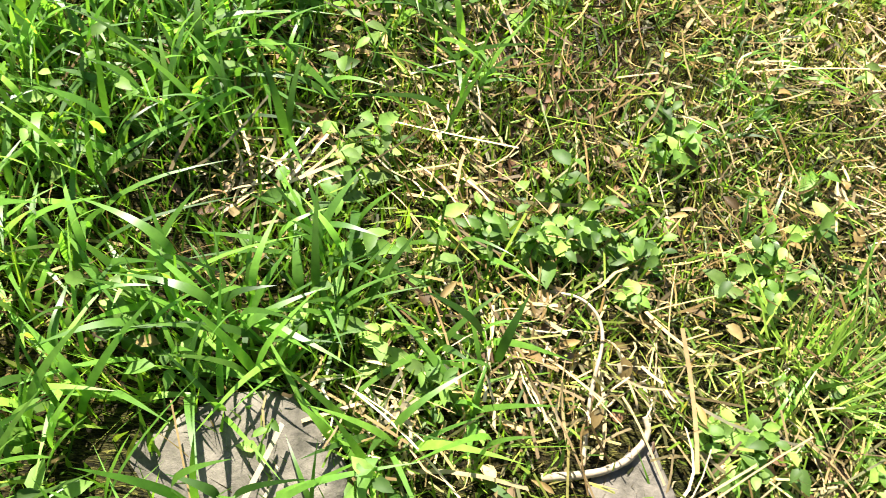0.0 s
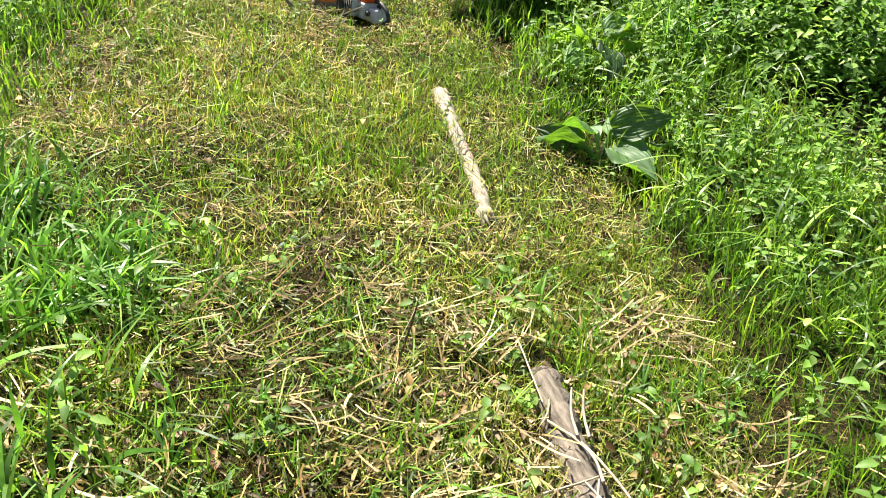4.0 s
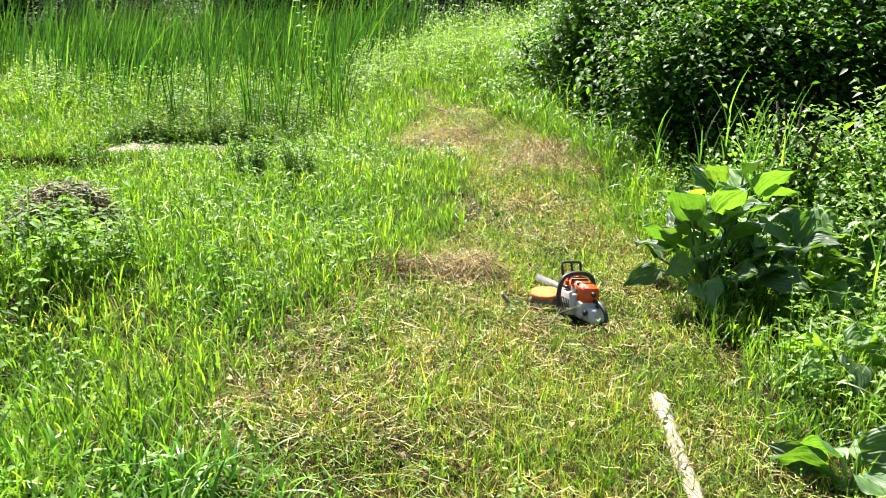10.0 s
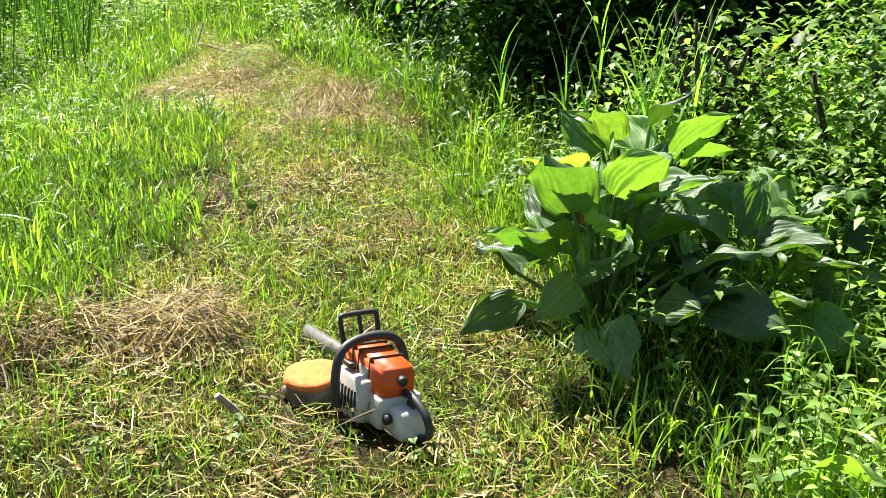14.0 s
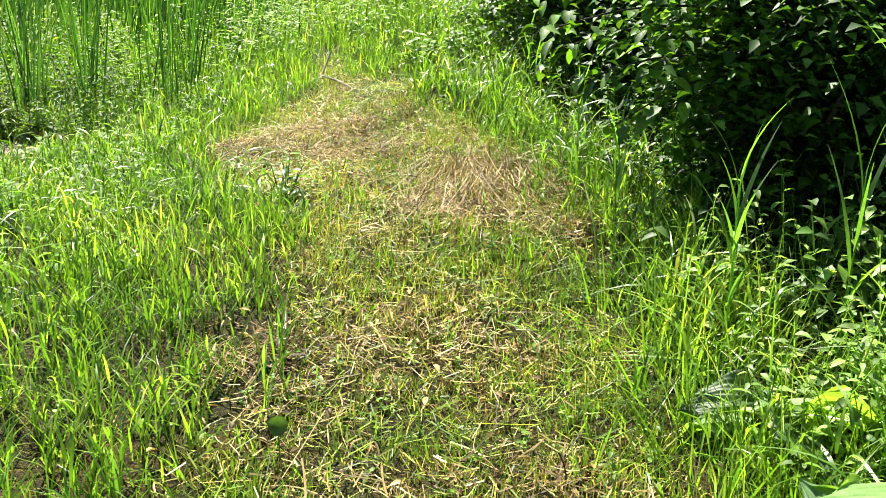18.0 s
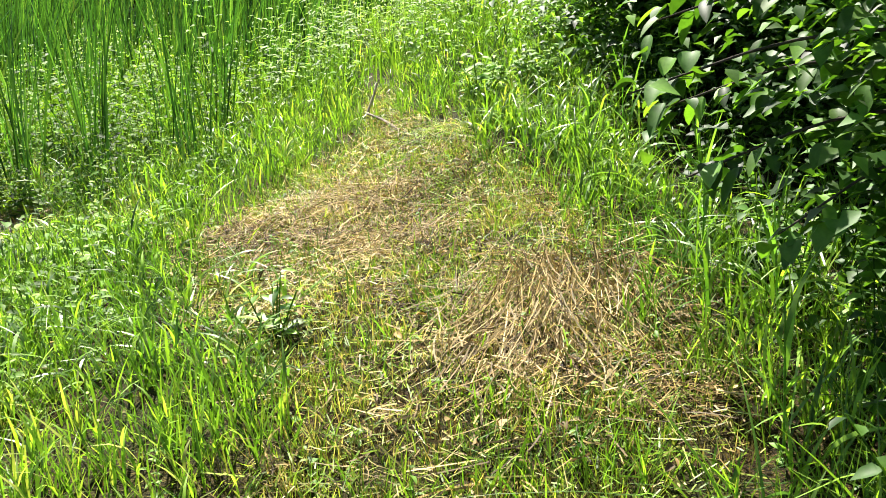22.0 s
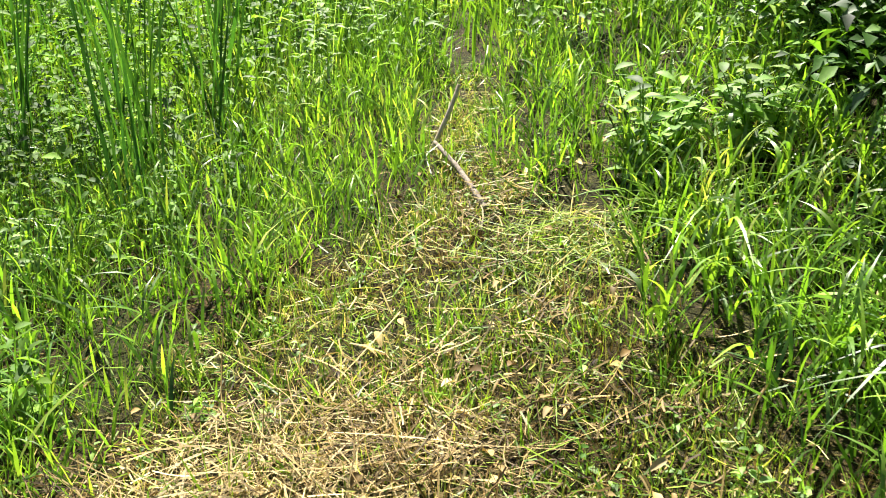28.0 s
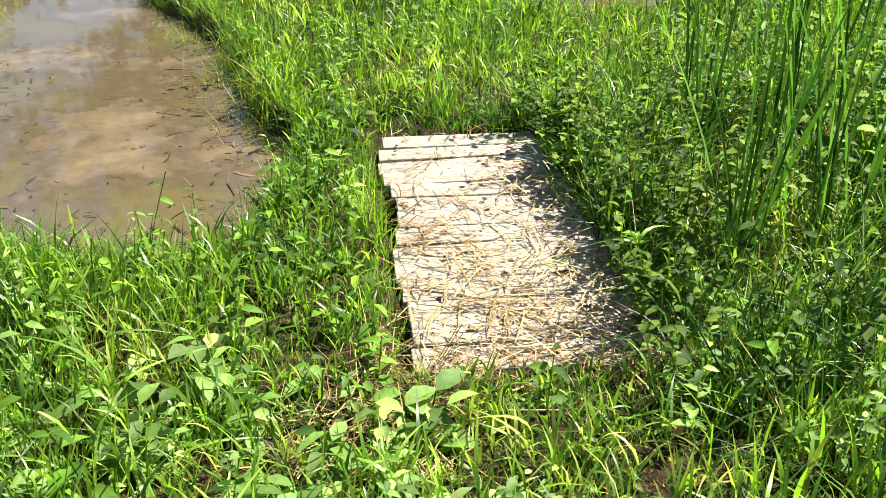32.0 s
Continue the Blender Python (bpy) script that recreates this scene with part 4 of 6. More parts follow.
ex = np.linspace(0, 1, 46)
tufts("deck_edge_grass", (-1.98 - 1.88 * ex + RNG.normal(0, 0.02, 46), 8.02 + 0.43 * ex - 0.04 + RNG.normal(0, 0.025, 46)), 13, 0.035, (0.12, 0.3), (0.005, 0.01), M_GRASS, "grass leaning over the boardwalk edge", 0.5, 0.8, 4)
tufts("deck_edge_grass", (-1.86 + 0.2 * ex + RNG.normal(0, 0.05, 46), 7.95 + 0.85 * ex), 10, 0.035, (0.08, 0.22), (0.005, 0.01), M_MOWN, "grass growing over the near boards", 0.5, 0.8, 4)
shoots("start_grass", scatter(-1.0, 1.2, -3.4, -0.8, 60, lambda x, y: np.clip(0.4 + 0.9 * ripple(3 * x, 3 * y), 0, 1)), 4, (0.04, 0.14), (0.07, 0.16), (0.006, 0.013), M_BROAD, "green shoots between the dry stems", segs=6)
field("start_moss", scatter(-2.3, -0.5, -3.7, -0.5, 5200, lambda x, y: smooth(-0.5, -0.95, x + 0.3 * ripple(2 * x, 2 * y)) * clump(x, y)), (0.05, 0.15), (0.007, 0.014), M_GRASS, "short bright grass below the taller blades", 0.8, 0.4, 2)
field("start_shoots", scatter(-1.0, 1.1, -3.7, -0.6, 4200, lambda x, y: np.clip(0.7 + 0.7 * ripple(7 * x, 7 * y), 0.1, 1)), (0.03, 0.1), (0.004, 0.008), M_MOWN, "short green and tan shoots on the earth", 0.8, 0.4, 1)
tufts("cut_tussock", (np.array([-0.24, -0.17, -0.28, -0.2]), np.array([-2.66, -2.6, -2.6, -2.69])), 40, 0.035, (0.22, 0.38), (0.007, 0.013), M_PALEWEED, "pale chopped grass tussock in the mown strip", 0.95, 0.1, 3)


def straw_field(name, x, y, lo, hi, label, lift=0.05, w=(0.002, 0.006), rise=0.3, material=None, segs=2):
    n = len(x)
    az, tw = RNG.uniform(0, 2 * np.pi, n), RNG.normal(0, 0.5, n)
    way = unit(np.stack([np.cos(az), np.sin(az), RNG.normal(0.02, rise, n)], 1))
    root = np.stack([x, y, land(x, y) + lift * RNG.random(n) + 0.005], 1)
    flat = np.stack([-np.sin(az), np.cos(az), tw], 1)
    side = unit(flat - way * (flat * way).sum(1, keepdims=True))
    bend = RNG.normal(0, 0.3, (n, 3)) * np.array([1, 1, 0.5])
    v, f = strips(root, way, side, bend, lo + (hi - lo) * RNG.random(n) ** 2, RNG.uniform(*w, n), segs, False)
    return sheet(name, mesh_of(name, v, f, material or M_STRAW), label, "straw")


def straw_clumps(name, xy, per, spread, lo, hi, w, label, material=None, fan=0.45, lift=0.06):
    """Swathes of fallen stalks and dead blades, each clump lying its own way."""
    cx, cy = xy
    k = np.repeat(np.arange(len(cx)), per)
    n = len(k)
    az = RNG.uniform(0, 2 * np.pi, len(cx))[k] + RNG.normal(0, fan, n)
    px, py = cx[k] + RNG.normal(0, spread, n), cy[k] + RNG.normal(0, spread, n)
    way = unit(np.stack([np.cos(az), np.sin(az), RNG.normal(0.02, 0.22, n)], 1))
    side = unit(np.stack([-np.sin(az), np.cos(az), RNG.normal(0, 0.6, n)], 1))
    root = np.stack([px, py, land(px, py) + 0.008 + lift * RNG.random(n) ** 1.5], 1)
    bend = RNG.normal(0, 0.45, (n, 3)) * np.array([1, 1, 0.5])
    v, f = strips(root, way, side, bend, lo + (hi - lo) * RNG.random(n) ** 1.6, RNG.uniform(*w, n), 4, False)
    return sheet(name, mesh_of(name, v, f, material or M_STRAW), label, "straw")


sx, sy = scatter(-1.7, 2.0, -4.2, 11, 1700, lambda x, y: np.clip(dryness(x, y) ** 1.2 * 0.8 + 0.05 * (off_path(x, y) < 0.1), 0, 1) * (1 - 0.5 * (y < -0.8)))
straw_field("cut_straw", sx, sy, 0.015, 0.09, "dry tan cut grass and straw", 0.06, (0.0018, 0.0055), 0.4, None, 2)
straw_clumps("straw_swathes", scatter(-1.7, 2.0, -4.2, 11, 95, lambda x, y: np.clip(dryness(x, y) ** 1.1 * 0.9 + 0.1 * (off_path(x, y) < 0.05), 0, 1) * (1 - 0.2 * (y < -0.8))), 18, 0.04, 0.03, 0.125, (0.0018, 0.0055), "swathes of tan cut stalks lying together")
straw_clumps("start_straw", scatter(-2.2, 0.9, -3.4, -0.8, 46, lambda x, y: np.clip(0.5 + 0.8 * ripple(3 * x + 2, 3 * y), 0.1, 1)), 14, 0.04, 0.04, 0.2, (0.003, 0.0075), "pale broken stems lying among the first grass", M_DEADSTEM)
sx, sy = scatter(-1.3, 0.9, -3.6, -0.9, 800, lambda x, y: np.clip(0.25 + dryness(x, y), 0, 1))
straw_field("chopped_straw", sx, sy, 0.02, 0.09, "chopped brown stems matted on the earth", 0.03, (0.003, 0.007), 0.25, M_WILT, 1)
sx, sy = scatter(-2.0, 1.8, -4.2, 10, 14, lambda x, y: 0.3 + 0.7 * (y < -0.8))
straw_field("straw_litter", sx, sy, 0.05, 0.28, "loose pale straws lying on grass", 0.1, (0.002, 0.0055), 0.3, None, 4)
cx, cy = scatter(-1.7, 1.9, -4.2, 11, 2400, lambda x, y: on_path(x, y) * (1 - 0.3 * dryness(x, y)))
straw_field("grass_clippings", cx, cy, 0.015, 0.09, "matted green and yellow grass clippings", 0.05, (0.0022, 0.005), 0.5, M_MOWN, 1)
n = 2000
t, s = RNG.random(n), RNG.random(n)
dx, dy = -1.95 - 1.92 * t + 0.18 * s, 8.05 + 0.44 * t + 0.75 * s
az = RNG.uniform(0, 6.28, n)
keep = RNG.random(n) < 0.2 + 0.8 * (1 - t) ** 1.3
root = np.stack([dx, dy, np.full(n, -0.181)], 1)[keep]
root[:, 2] += 0.02 * RNG.random(len(root))
az = az[keep]
way = np.stack([np.cos(az), np.sin(az), np.full(len(az), 0.03)], 1)
v, f = strips(root, way, np.stack([-np.sin(az), np.cos(az), 0 * az], 1), RNG.normal(0, 0.25, (len(az), 3)) * np.array([1, 1, 0]), 0.02 + 0.25 * RNG.random(len(az)) ** 2, RNG.uniform(0.002, 0.006, len(az)), 3, False)
sheet("deck_straw", mesh_of("deck_straw", v, f, M_DEADSTEM), "dry straw scattered over the boards", "straw")


n = 260
t, s = RNG.random(n) ** 1.4, RNG.random(n) ** 0.6
p = np.stack([-1.95 - 1.85 * t + 0.18 * s, 8.05 + 0.42 * t + 0.75 * s, np.full(n, -0.178)], 1)
v, f = leaves_at(p, RNG.uniform(0.012, 0.045, n), RNG.uniform(0.008, 0.025, n), (-0.1, 0.3), 3, 0.3, None, 0.1)
sheet("deck_leaves", mesh_of("deck_leaves", v, f, M_DEAD), "crumbled brown leaf litter on the boards", "leaves")


def straw_heap(x, y, r, h, n, label, turn=0.0, fan=6.28, material=None, lo=0.06, hi=0.24, w=(0.0014, 0.0042)):
    """A heap of cut stalks thrown outwards from its top."""
    k = RNG.random(n) ** 0.6
    az = turn + RNG.uniform(-fan / 2, fan / 2, n)
    px, py = x + r * k * np.cos(az) * 0.8, y + r * k * np.sin(az) * 0.8
    pz = land(px, py) + h * np.sqrt(1 - k * k) * RNG.random(n) ** 0.35 + 0.01
    az2 = az + RNG.normal(0, 1.7, n)
    way = unit(np.stack([np.cos(az2), np.sin(az2), RNG.normal(-0.25 * h / r, 0.25, n)], 1))
    side = unit(np.cross(way, np.array([0, 0, 1.0])) + RNG.normal(0, 0.4, (n, 3)))
    v, f = strips(np.stack([px, py, pz], 1), way, side, RNG.normal(0, 0.42, (n, 3)) * np.array([1, 1, 0.6]) - np.array([0, 0, 0.08]), (lo + (hi - lo) * RNG.random(n) ** 1.6) * (r / 0.4), RNG.uniform(*w, n), 3, False)
    return sheet("straw_heap", mesh_of("straw_heap", v, f, material or M_STRAW), label, "straw heap")


straw_heap(0.02, 2.65, 0.26, 0.17, 900, "heap of raked tan straw beside the chainsaw")
straw_heap(-0.38, 2.6, 0.3, 0.13, 800, "low heap of raked brown straw")
bx = np.array([0.02, 0.1, -0.12, 0.0, -0.35, -0.28, -0.5, 1.02, 1.08, 1.3, 1.36, 0.95, 1.12, 1.25, -0.15, 0.2, 0.5, 0.6, -0.3, -0.5, -0.2])
by = np.array([2.72, 2.85, 2.6, 2.9, 2.55, 2.7, 2.45, 6.42, 6.48, 6.2, 6.28, 6.3, 6.38, 6.3, 7.6, 7.4, 7.8, 7.2, -2.0, -1.7, -2.3])
tufts("dry_tufts", (bx, by), 34, 0.05, (0.1, 0.26), (0.0025, 0.006), M_STRAW, "upright bunches of dry cut stems", 0.7, 0.5, 3)
def sheaf(x, y, top, turn, fan, n, lo, hi, label, material=None):
    """Cut stalks spilling down from a bunch of ends, each way within the fan."""
    u, s = RNG.random(n), RNG.normal(0, 0.1, (n, 2))
    az = turn + RNG.normal(0, fan, n) + np.where(RNG.random(n) < 0.5, RNG.normal(0, 1.0, n), 0)
    slide = 0.35 * RNG.random(n) ** 1.5
    px, py = x + s[:, 0] + slide * np.cos(az), y + s[:, 1] + slide * np.sin(az)
    lift = top * (0.15 + 0.85 * u) * (1 - 2.2 * slide)
    length = lo + (hi - lo) * RNG.random(n) ** 2
    way = unit(np.stack([np.cos(az), np.sin(az), -0.8 * lift / length + RNG.normal(0, 0.1, n)], 1))
    side = unit(np.cross(way, np.array([0, 0, 1.0])) + RNG.normal(0, 0.4, (n, 3)))
    v, f = strips(np.stack([px, py, land(px, py) + lift + 0.015], 1), way, side, RNG.normal(0, 0.34, (n, 3)) * np.array([1, 1, 0.5]), length, RNG.uniform(0.0015, 0.005, n), 5, False)
    return sheet("straw_heap", mesh_of("straw_heap", v, f, material or M_STRAW), label, "straw heap")


sheaf(1.06, 6.25, 0.22, -1.85, 0.4, 520, 0.06, 0.3, "raked heap of long dry stalks")
sheaf(1.0, 5.92, 0.14, -1.9, 0.4, 300, 0.06, 0.27, "raked heap of long dry stalks spilling over the path")
sheaf(1.32, 6.22, 0.22, -1.3, 0.5, 240, 0.06, 0.24, "small tuft of pale dry stalks")
sheaf(1.16, 6.45, 0.14, 1.2, 0.8, 160, 0.08, 0.22, "brown stalk ends behind the raked heap")
for hx, hy, hr in ((-0.15, 7.55, 0.4), (0.25, 7.2, 0.35), (0.45, 7.75, 0.4), (0.1, 7.9, 0.35), (0.6, 7.1, 0.3)):
    straw_heap(hx, hy, hr, 0.07, 620, "low spread of golden brown straw")
for hx, hy, hr in ((0.3, 4.4, 0.22), (0.98, 3.75, 0.22), (0.55, 4.5, 0.2), (-0.05, 2.0, 0.22), (0.2, 1.55, 0.25)):
    straw_heap(hx, hy, hr, 0.05, 160, "wisp of bleached straw on the mown path", 0, 6.28, None, 0.03, 0.16)
straw_heap(-1.95, 8.15, 0.3, 0.05, 500, "straw wisps over the near boards")
straw_heap(-1.65, 7.85, 0.35, 0.05, 400, "straw wisps at the boardwalk end")
straw_heap(0.75, 8.85, 0.3, 0.08, 500, "dark raked grass cuttings", 0, 6.28, M_MOWN)
straw_heap(-1.85, 8.72, 0.3, 0.09, 900, "brown dead litter banked against the boards", 0, 6.28, M_DEAD, 0.03, 0.14)
straw_heap(-2.3, 8.85, 0.25, 0.08, 500, "brown dead litter banked against the boards", 0, 6.28, M_DEAD, 0.03, 0.14)
straw_heap(-2.74, 3.5, 0.44, 0.34, 4200, "rounded heap of wilted grey-green grass cuttings", 0, 6.28, M_WILT, 0.03, 0.12, (0.004, 0.012))
straw_heap(-2.68, 3.52, 0.36, 0.37, 900, "brown dried crown of cuttings heap", 0, 6.28, M_STRAW, 0.03, 0.1)

# fallen dry leaves
lx, ly = scatter(-1.4, 1.6, -3.6, 10, 110, lambda x, y: 0.1 + dryness(x, y))
p = np.stack([lx, ly, land(lx, ly) + 0.02 + 0.05 * RNG.random(len(lx))], 1)
v, f = leaves_at(p, RNG.uniform(0.02, 0.055, len(lx)), RNG.uniform(0.01, 0.028, len(lx)), (-0.3, 0.4), 4, 0.35)
sheet("dead_leaves", mesh_of("dead_leaves", v, f, M_STRAW), "curled brown and bleached fallen leaves", "leaves")


lx, ly = scatter(-1.7, 1.3, -3.5, -0.8, 320, lambda x, y: np.clip(0.25 + 1.0 * ripple(2.2 * x + 4, 2.2 * y), 0.03, 1))
p = np.stack([lx, ly, land(lx, ly) + 0.006 + 0.025 * RNG.random(len(lx))], 1)
v, f = leaves_at(p, RNG.uniform(0.015, 0.05, len(lx)), RNG.uniform(0.01, 0.03, len(lx)), (-0.25, 0.35), 6, 0.35, None, 0.2)
sheet("leaf_litter", mesh_of("leaf_litter", v, f, M_DEAD), "crumpled brown leaf litter on the dark earth", "leaves")


# ---- weeds ----
right_side = lambda x, y: smooth(0.15, 0.5, off_path(x, y)) * (x > 0.6) * under(x, y)
left_side = lambda x, y: smooth(0.15, 0.5, off_path(x, y)) * (x < 0.4)
weeds("low_weeds", *scatter(-1.9, 1.6, -4, 10, 34, lambda x, y: 0.5 + 0.5 * ripple(3 * x, 3 * y)), (0.04, 0.14), 0.036, 0.5, 6, M_VINE, "small broadleaf weeds in the mown grass", 0.5)
weeds("start_weeds", *scatter(-2.0, 0.9, -3.3, -0.5, 34, lambda x, y: 0.5 + 0.5 * ripple(4 * x + 1, 4 * y)), (0.05, 0.18), 0.06, 0.55, 6, M_VINE, "pale broadleaf weeds among dry stems", 0.5)
weeds("start_weeds", *scatter(-2.2, -0.9, -3.4, -1.2, 46, lambda x, y: 0.6 + 0.5 * ripple(3 * x + 2, 3 * y)), (0.08, 0.22), 0.055, 0.5, 7, M_PALEWEED, "pale leafy weeds standing in the grass", 0.5)
weeds("log_end_weeds", np.array([0.02, 0.08, 0.13, -0.03, 0.1, 0.16]), np.array([-2.64, -2.62, -2.58, -2.6, -2.68, -2.66]), (0.06, 0.16), 0.06, 0.6, 7, M_VINE, "small weeds growing over the log end", 0.6)
weeds("ground_ivy", *scatter(0.15, 0.9, -3.1, -2.2, 90, lambda x, y: 0.8 + 0 * x), (0.06, 0.16), 0.085, 0.8, 5, M_WEED, "low round-leaved weeds beside the log", 0.6)
weeds("verge_weeds", *scatter(1.0, 3.2, -2.5, 4.2, 80, lambda x, y: right_side(x, y) * np.clip(0.55 + 0.8 * ripple(2 * x, 2 * y), 0.05, 1)), (0.2, 0.55), 0.062, 0.5, 13, M_VINE, "leafy nettles and herbs under the bushes", 0.45)
shoots("verge_grass", scatter(0.9, 2.5, 4.4, 10.2, 190, lambda x, y: smooth(0.0, 0.3, off_path(x, y)) * (x > 0.6) * under(x, y) * clump(x, y + 1)), 5, (0.1, 0.34), (0.13, 0.28), (0.008, 0.017), M_GRASS, "lush broad-bladed grass along the bushes", 0.3, (0.15, 0.55), (0.2, 1.0), 6)
shoots("verge_grass", scatter(0.95, 1.75, 6.5, 8.4, 46, lambda x, y: smooth(-0.05, 0.2, off_path(x, y)) * clump(x, y)), 5, (0.1, 0.26), (0.14, 0.26), (0.008, 0.015), M_GRASS, "bright arching grass at the edge of the path", 0.35, (0.3, 0.9), (0.3, 1.1), 5)
weeds("verge_weeds", *scatter(1.6, 2.7, 3.1, 5.0, 60, lambda x, y: 0.8 + 0 * x), (0.2, 0.6), 0.06, 0.5, 12, M_VINE, "pale herbs in front of the dark bush", 0.5)
tufts("tall_grass", scatter(1.4, 2.7, 2.8, 5.2, 26, lambda x, y: 0.9 + 0 * x), 12, 0.06, (0.35, 0.75), (0.005, 0.01), M_GRASS, "arching grass in front of the dark bush", 0.7, 1.3, 6)
weeds("verge_weeds", *scatter(1.2, 3.0, 6.3, 9.5, 8, right_side), (0.15, 0.4), 0.07, 0.42, 10, M_VINE, "leafy herbs beside the mown path", 0.4)
# Dark leaves added where the ground shows only deep shade.
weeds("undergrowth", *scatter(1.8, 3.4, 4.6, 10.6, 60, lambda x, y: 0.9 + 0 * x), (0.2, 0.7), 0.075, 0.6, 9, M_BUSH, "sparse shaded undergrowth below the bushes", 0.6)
weeds("pond_weeds", *scatter(-6, -0.6, 0.0, 10.5, 34, lambda x, y: left_side(x, y) * (0.5 + 0.7 * ripple(1.3 * x, 1.3 * y))), (0.14, 0.4), 0.075, 0.45, 9, M_WEED, "broadleaf weeds in the meadow")
weeds("shore_weeds", *scatter(-3.7, -1.4, 8.6, 11.2, 42, lambda x, y: smooth(0.2, 0.5, off_path(x, y)) * smooth(8.3, 8.9, y + 0.2 * (x + 2))), (0.2, 0.55), 0.062, 0.6, 13, M_SHORE, "dense broad-leaved weeds among the cattails")
weeds("near_weeds", *scatter(-2.3, -0.9, 6.6, 7.9, 44, lambda x, y: clump(x, y)), (0.06, 0.2), 0.11, 0.48, 6, M_PALEWEED, "plantain and dock before the boardwalk")
ex = RNG.random(100)
weeds("vine_weeds", -1.82 - 1.95 * ex + RNG.normal(0, 0.05, 100), 8.84 + 0.42 * ex + 0.12 * RNG.random(100), (0.18, 0.42), 0.06, 0.68, 12, M_SHORE, "broad vine leaves leaning over the boards", 0.7)
tufts("sedge", scatter(-3.9, -1.1, 8.75, 10.8, 45, lambda x, y: smooth(0.2, 0.5, off_path(x, y))), 12, 0.05, (0.25, 0.6), (0.005, 0.011), M_REED, "dark green sedge beside the boards", 0.7, 1.1, 4)
field("dead_stalks", scatter(-3.8, -1.2, 8.75, 10.6, 170, lambda x, y: 0.8 + 0 * x), (0.25, 0.6), (0.003, 0.007), M_STRAW, "dead brown stalks among the shore weeds", 0.7, 0.8, 4)
weeds("path_end_weeds", *scatter(-1.0, 4.5, 10.8, 17, 24, lambda x, y: smooth(-0.1, 0.3, off_path(x, y))), (0.5, 1.0), 0.11, 0.28, 12, M_PALEWEED, "pale green goldenrod thicket")
weeds("marsh_weeds", *scatter(-14, -2, 12.6, 22, 7, lambda x, y: 0.8 + 0 * x), (0.3, 0.7), 0.13, 0.35, 12, M_PALEWEED, "pale herbs between the cattails")
weeds("reed_foot_weeds", *scatter(-6.5, -1.0, 9.8, 13.5, 22, lambda x, y: smooth(0.3, 0.7, off_path(x, y)) * smooth(-0.6, 0.2, y - np.interp(x, [-6, -4.5, -3, -1], [12.2, 10.8, 10.0, 9.4]))), (0.3, 0.8), 0.09, 0.5, 13, M_WEED, "tall leafy weeds between the cattails")
weeds("pool_weeds", *scatter(-3.0, -2.0, 1.2, 3.4, 45, lambda x, y: smooth(0.9, 0.2, np.hypot(x + 2.45, y - 2.3))), (0.3, 0.58), 0.11, 0.38, 13, M_WEED, "leafy shrubby weeds beside the pool")
weeds("pool_weeds", *scatter(-5.2, -3.3, 0.2, 1.4, 40, lambda x, y: 0.9 + 0 * x), (0.15, 0.4), 0.1, 0.5, 8, M_WEED, "weeds on the near pool bank")


shoots("verge_grass", scatter(-0.45, 0.22, 5.75, 6.9, 60, lambda x, y: np.clip(1.1 - 2.2 * (x + 0.1) - 0.8 * (y - 6.4), 0.1, 1)), 5, (0.08, 0.24), (0.12, 0.24), (0.007, 0.014), M_GRASS, "bright grass creeping into the mown path", 0.35, (0.3, 0.9), (0.3, 1.1), 5)


def herb(x, y, h, stems, leaf, shape, per, material, label, category="plant", name="leafy_plant"):
    """One plant that stands out by itself."""
    base = empty(name, pose(x, y, ground_z(x, y)), label, category)
    az = RNG.uniform(0, 6.28, stems)
    out = np.stack([np.cos(az), np.sin(az), 0 * az], 1)
    way = unit(out * RNG.uniform(0.1, 0.5, stems)[:, None] + np.array([0, 0, 1.0]))
    hh = h * RNG.uniform(0.7, 1.05, stems)
    root = out * 0.03
    for j in range(stems):
        line = [Vector(root[j] + hh[j] * (way[j] * u + out[j] * 0.05 * u * u)) for u in (0, 0.5, 1)]
        part("stem", tube(line, (0.004, 0.002), 5, 0, True, 1), M_WEED, base)
    k = np.repeat(np.arange(stems), per)
    t = np.tile(np.linspace(0.08, 1.0, per), stems)
    pp = root[k] + hh[k, None] * (way[k] * t[:, None] + out[k] * 0.05 * (t ** 2)[:, None])
    size = leaf * RNG.uniform(0.7, 1.2, len(k)) * (1.1 - 0.4 * t)
    v, f = leaves_at(pp, size, size * shape, (0.0, 0.7), 4, 0.15, np.tile(np.arange(per) * 2.4, stems) + az[k])
    part_data("foliage", mesh_of("foliage", v, f, material), base)


herb(0.16, 6.15, 0.22, 6, 0.1, 0.36, 6, M_GRASS, "light green milkweed-like plant at the path edge")
for hx, hy, hh_ in ((-0.72, -2.42, 0.12), (-0.6, -2.5, 0.1), (-0.84, -2.5, 0.1), (-0.45, -2.82, 0.09), (-0.33, -2.45, 0.1), (-0.12, -2.9, 0.12), (-0.5, -2.15, 0.1), (0.42, -2.25, 0.12)):
    herb(hx, hy, hh_, 9, 0.05, 0.55, 6, M_VINE, "small bushy weed with fresh green leaves")
herb(1.0, 9.35, 0.36, 22, 0.12, 0.4, 8, M_PALEWEED, "bushy pale green plant at the path edge")
herb(1.38, 9.45, 0.34, 18, 0.12, 0.4, 8, M_PALEWEED, "bushy pale green plant beside the mown path")
herb(-0.95, 7.35, 0.14, 4, 0.13, 0.5, 5, M_PALEWEED, "young dock plant with pale leaves")
